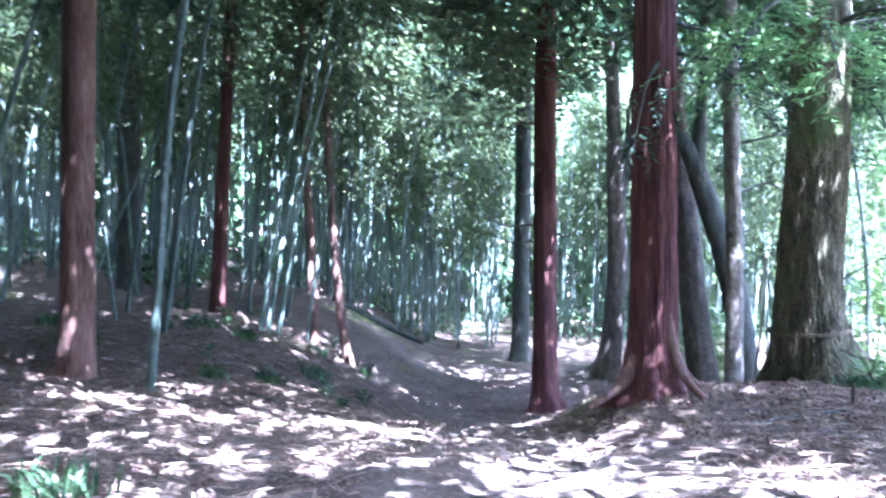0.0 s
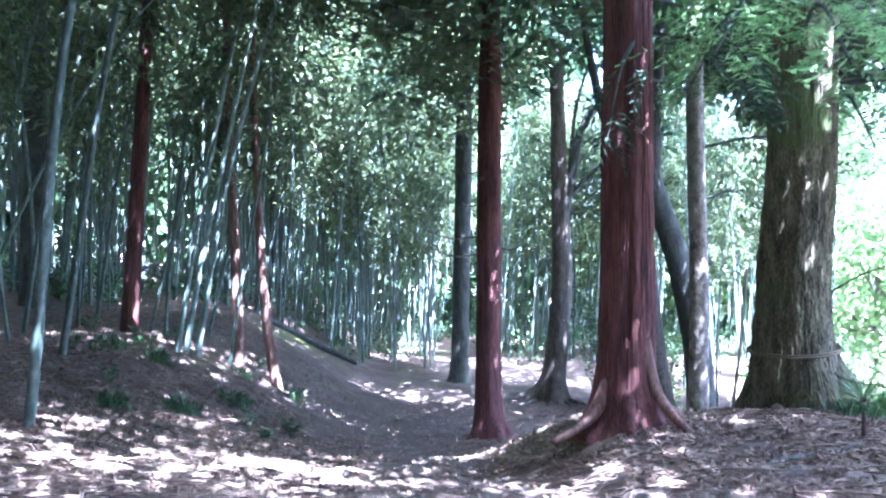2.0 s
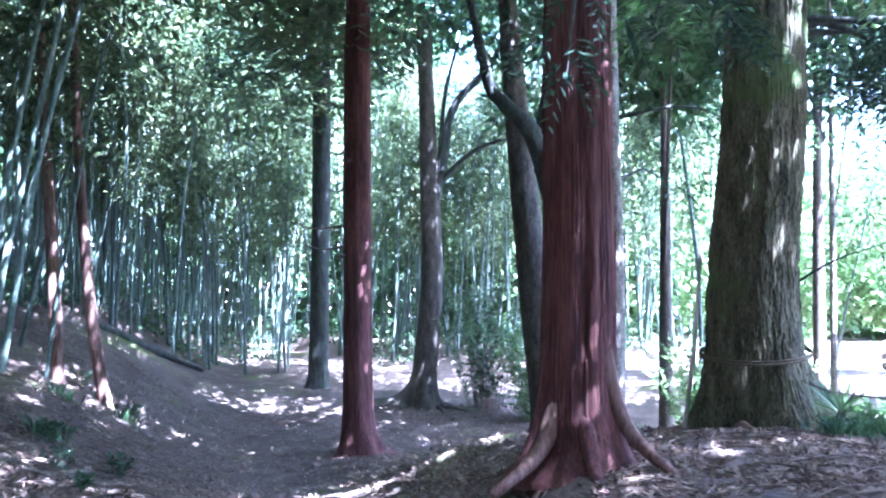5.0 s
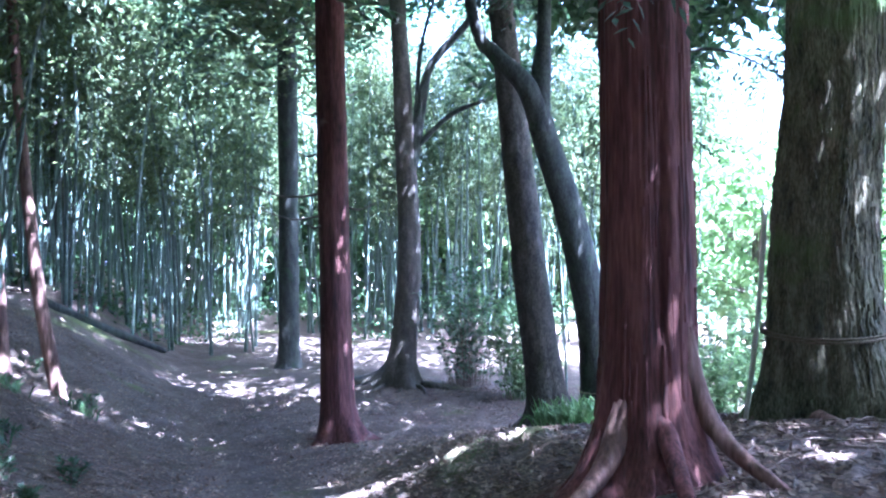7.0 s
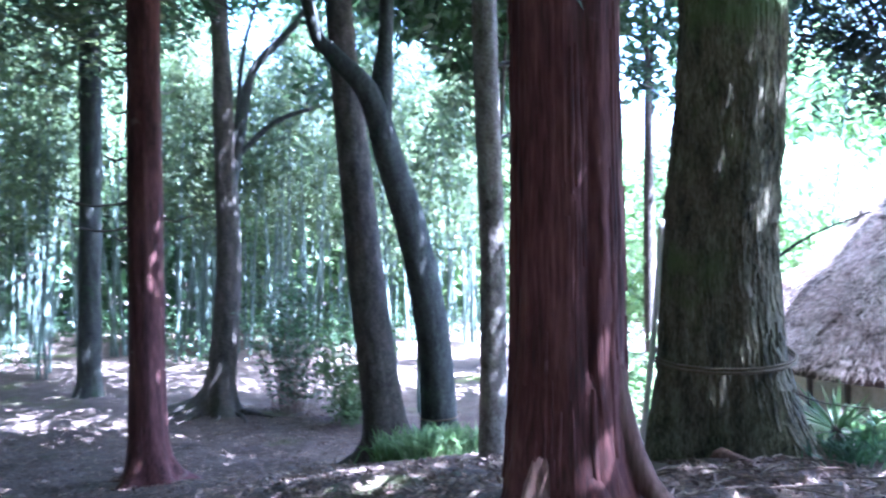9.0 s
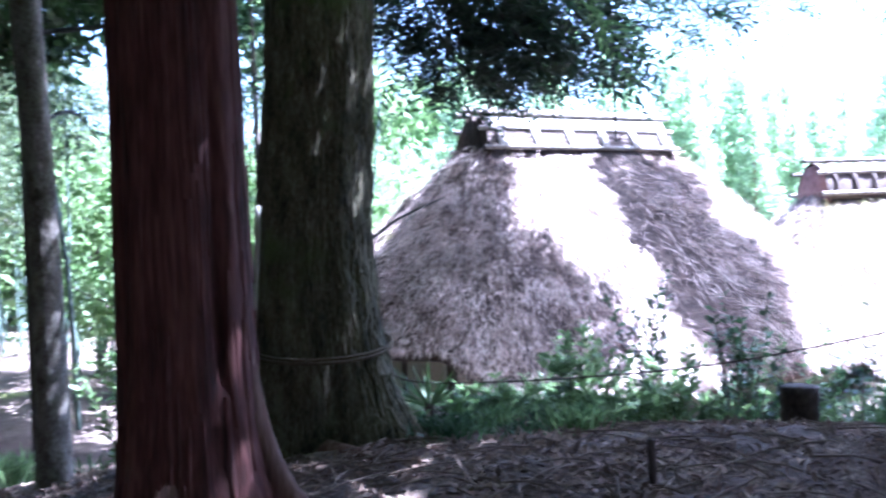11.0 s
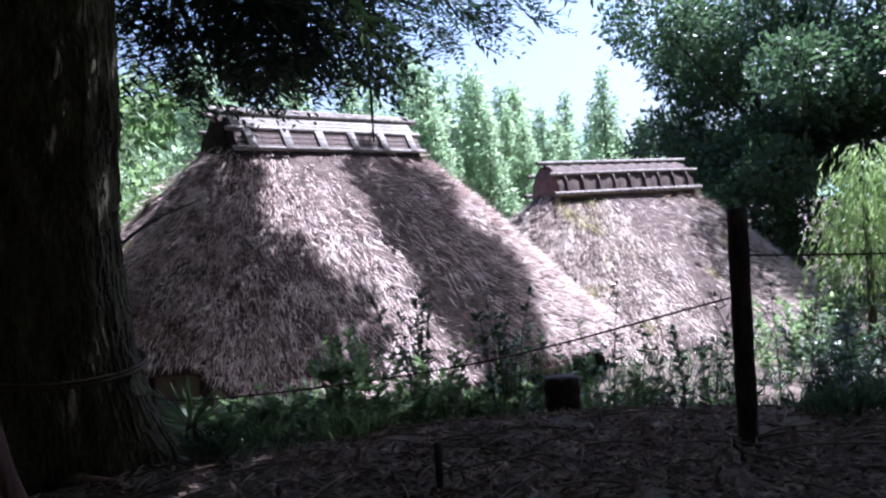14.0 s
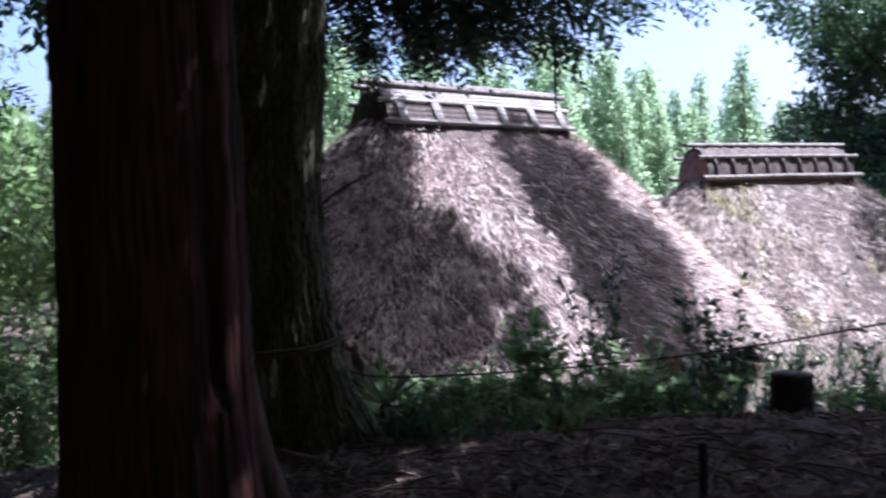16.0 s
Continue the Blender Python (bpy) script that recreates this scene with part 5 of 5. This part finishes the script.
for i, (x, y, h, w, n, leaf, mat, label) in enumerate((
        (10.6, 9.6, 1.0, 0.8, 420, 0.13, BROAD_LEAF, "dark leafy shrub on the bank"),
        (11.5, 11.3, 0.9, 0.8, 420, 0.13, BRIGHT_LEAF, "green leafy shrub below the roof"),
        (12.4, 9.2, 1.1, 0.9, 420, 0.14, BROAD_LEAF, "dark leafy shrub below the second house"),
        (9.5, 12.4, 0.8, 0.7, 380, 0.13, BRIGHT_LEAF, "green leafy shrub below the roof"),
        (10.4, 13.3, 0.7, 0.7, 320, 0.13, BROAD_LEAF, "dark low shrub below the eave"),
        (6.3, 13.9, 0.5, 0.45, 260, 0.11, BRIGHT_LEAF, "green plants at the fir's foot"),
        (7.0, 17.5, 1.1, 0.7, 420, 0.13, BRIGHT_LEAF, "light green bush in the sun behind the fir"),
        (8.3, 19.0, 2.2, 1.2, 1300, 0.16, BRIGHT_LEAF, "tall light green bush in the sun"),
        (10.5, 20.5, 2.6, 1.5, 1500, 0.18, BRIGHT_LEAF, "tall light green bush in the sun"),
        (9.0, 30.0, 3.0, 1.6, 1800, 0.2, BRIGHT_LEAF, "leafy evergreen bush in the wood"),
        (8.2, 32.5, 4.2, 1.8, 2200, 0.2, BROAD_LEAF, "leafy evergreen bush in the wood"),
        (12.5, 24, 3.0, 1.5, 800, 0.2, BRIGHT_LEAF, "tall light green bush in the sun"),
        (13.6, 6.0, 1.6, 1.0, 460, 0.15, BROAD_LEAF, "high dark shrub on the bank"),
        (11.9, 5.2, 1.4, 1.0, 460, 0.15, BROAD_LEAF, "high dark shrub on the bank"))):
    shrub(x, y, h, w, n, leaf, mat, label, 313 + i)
q4 = np.random.default_rng(29)
for i in range(34):
    t = q4.uniform(0, 1)
    x, y = 6.6 + 4.2 * t + q4.normal(0, 0.4), 12.9 - 4.6 * t + q4.normal(0, 0.45)
    if math.hypot(x - 7.3, y - 9.92) < 0.35:
        continue
    shrub(x, y, q4.uniform(0.35, 0.75) * (0.5 if t < 0.35 else 1.0), 0.4, 240, 0.11, BRIGHT_LEAF if i % 3 == 0 or t < 0.3 else BROAD_LEAF, "leafy green weeds along the fence bank", 340 + i, "weed_bush", "weeds on the bank")
for i in range(26):
    x, y = q4.uniform(14, 27), q4.uniform(-3.5, 7.2)
    if y > 9.5 - 0.22 * x + 3.0:
        continue
    shrub(x, y, q4.uniform(0.9, 2.2), 0.9, 420, 0.17, BROAD_LEAF if i % 2 else BRIGHT_LEAF, "bushy green shrub in the overgrown clearing", 380 + i, "shrub", "shrubs in the clearing")
for i in range(22):
    x, y = q4.uniform(-7.5, -1.6), q4.uniform(15.5, 28)
    if abs(x + 3) < 0.8 and abs(y - 26) < 0.8:
        continue
    shrub(x, y, q4.uniform(0.18, 0.36), 0.3, 130, 0.10, BROAD_LEAF, "low dark green fern-like plant on the leafy slope", 700 + i, "fern", "ferns on the slope")
q5 = np.random.default_rng(17)
for i in range(26):
    x, y = q5.uniform(8.0, 10.8), q5.uniform(6.9, 9.6)
    tall_weed(x, y, q5.uniform(0.9, 1.5), 400 + i)
for i, (x, y) in enumerate(((8.9, 10.4), (9.2, 10.9), (9.0, 9.9), (9.6, 10.6))):
    tall_weed(x, y, 1.35, 440 + i, BRIGHT_LEAF)
for i in range(26):
    x, y = q5.uniform(6.2, 9.2), q5.uniform(5.9, 8.2)
    grass_clump(x, y, q5.uniform(0.25, 0.5), 0.3, 90, BROAD_LEAF, "rough dark grass beside the fence", 500 + i)
for i, (x, y) in enumerate(((6.9, 21.9), (7.2, 21.5), (6.6, 22.3), (7.5, 21.8), (6.8, 21.2), (7.9, 21.9))):
    grass_clump(x, y, 0.8, 0.45, 130, BRIGHT_LEAF, "lush green grass at the dark tree's foot", 540 + i, blade=0.02)
for i in range(16):
    x, y = q5.uniform(5.6, 7.6), q5.uniform(11.4, 13.2)
    grass_clump(x, y, q5.uniform(0.15, 0.3), 0.3, 100, BRIGHT_LEAF if i % 2 else BROAD_LEAF, "low green grass beside the fir", 560 + i)
for i, (x, y) in enumerate(((-2.6, 5.9), (-4.0, 15.4), (-3.2, 16.5), (-6.6, 16.0), (-2.9, 19.5), (-5.6, 21), (-3.4, 24), (-2.3, 25.4), (-4.6, 20.6), (-8.2, 18.5))):
    grass_clump(x, y, 0.4, 0.3, 70, BROAD_LEAF, "small green grass tuft in the leaf litter", 590 + i, blade=0.015)


def spiky_plant(x, y):
    q = np.random.default_rng(3)
    ob = thing("spiky_plant", (x, y, ground_at(x, y)), "spiky green plant with sword leaves and some dried pale ones", "plant")
    n = 34
    a = q.uniform(0, 6.28, n)
    o = np.zeros((n, 3))
    o[:, 2] = 0.15
    for name, pick, mat, dz in (("leaves", slice(0, 24), BRIGHT_LEAF, 0.9), ("dry_leaves", slice(24, n), STRAW, -0.05)):
        k = a[pick]
        w = np.stack([np.cos(k), np.sin(k), np.full(len(k), dz) + q.normal(0, 0.3, len(k))], axis=1)
        v, f = leaves(o[pick], w, np.array([0, 0, 1.0]) + q.normal(0, 0.2, w.shape), 0.5 * q.uniform(0.8, 1.1, len(k)), 0.045)
        part(name, mesh_of(name, v, f, mat), ob, "dried pale sword leaves" if dz < 0 else "")
    v, f = tube([(0, 0, -0.05), (0, 0, 0.2)], [0.05, 0.04], 8)
    part("stem", mesh_of("stem", v, f, DARK_WOOD, True), ob)


spiky_plant(6.12, 12.68)


def meadow():
    """Rough grass over the open ground round the houses."""
    q = np.random.default_rng(77)
    n = 26000
    x, y = q.uniform(7.5, 46, n), q.uniform(-8, 24, n)
    keep = (x > 9 + 2 * np.sin(y)) | (y < 7)
    keep &= ~((np.hypot(x - 18.2, (y - 16.7) * 1.2) < 4.5) | (np.hypot(x - 29.1, y - 11.1) < 4.2))
    x, y = x[keep], y[keep]
    m = len(x)
    o = np.stack([x, y, ground_z(x, y) - 0.02], axis=1)
    w = np.stack([q.normal(0, 0.4, m), q.normal(0, 0.4, m), np.ones(m)], axis=1)
    v, f = leaves(o, w, rand_dirs(m), q.uniform(0.2, 0.5, m), q.uniform(0.02, 0.05, m))
    tagged(new("meadow_grass", mesh_of("meadow_grass", v, f, BROAD_LEAF)), "rough green grass of the overgrown clearing", "grass", kind="stuff")


meadow()


# ---------------------------------------------------------------- forest floor litter
def litter():
    q = np.random.default_rng(23)
    n = 170000
    x = np.concatenate([q.uniform(-8, 6, n // 3), q.normal(-3.5, 3.0, n // 6), q.normal(4.5, 2.2, n // 4), q.uniform(-9, 9, n // 2)])
    y = np.concatenate([q.uniform(2, 17, n // 3), q.normal(13, 5.0, n // 6), q.normal(10, 2.2, n // 4), q.uniform(13, 34, n // 2)])
    thin = (np.abs(x - 0.8) < 1.8 - 0.06 * y) & (q.uniform(0, 1, len(x)) < 0.8)
    x, y = x[~thin], y[~thin]
    m = len(x)
    o = np.stack([x, y, ground_z(x, y) + 0.012], axis=1)
    w = np.stack([q.normal(0, 1, m), q.normal(0, 1, m), q.normal(0.05, 0.22, m)], axis=1)
    v, f = leaves(o, w, np.array([0, 0, 1.0]) + q.normal(0, 0.3, (m, 3)), q.uniform(0.035, 0.12, m), q.uniform(0.014, 0.042, m))
    tagged(new("leaf_litter", mesh_of("leaf_litter", v, f, DEAD_LEAF)), "dry brown fallen leaves on the forest floor", "leaf litter", kind="stuff")
    h = Heap()
    for i in range(1900):
        a = q.uniform(0, 6.28)
        if i < 1400:
            x, y = q.uniform(-8, -0.6), q.uniform(5, 24)
        else:
            x, y = q.uniform(1.5, 7.5), q.uniform(5.5, 13)
        l = q.uniform(0.2, 0.9)
        dx, dy = math.cos(a) * l / 2, math.sin(a) * l / 2
        p = [(x + dx * s, y + dy * s, ground_at(x + dx * s, y + dy * s) + 0.02 + 0.03 * (1 - s * s)) for s in (-1, 0, 1)]
        h.add(*tube(spline(p, 5), np.linspace(0.009, 0.004, 5), 4))
    tagged(new("fallen_twigs", h.mesh("fallen_twigs", TWIG, True)), "thin dry twigs scattered over the ground", "twigs", kind="stuff")


litter()


def log(x0, y0, x1, y1, r, label):
    p = [(x0 + (x1 - x0) * t, y0 + (y1 - y0) * t, 0) for t in (0, 0.5, 1)]
    p = [(x, y, ground_at(x, y) + r * 0.7) for x, y, _ in p]
    ob = thing("log", p[0], label, "log")
    q = np.array(p) - np.array(p[0])
    v, f = tube(spline(q, 10), np.linspace(r, r * 0.7, 10), 9, lambda a, i: 1 + 0.08 * np.sin(2 * a + i))
    part("trunk", mesh_of("trunk", v, f, DARK_BARK, True), ob)


log(-4.6, 37.5, -1.0, 41.5, 0.16, "long fallen dark log at the foot of the bamboo")
log(3.3, 9.2, 4.6, 9.9, 0.03, "fallen dark branch lying in the leaf litter")
log(-3.2, 14.6, -1.6, 13.4, 0.03, "fallen branch in the leaf litter")
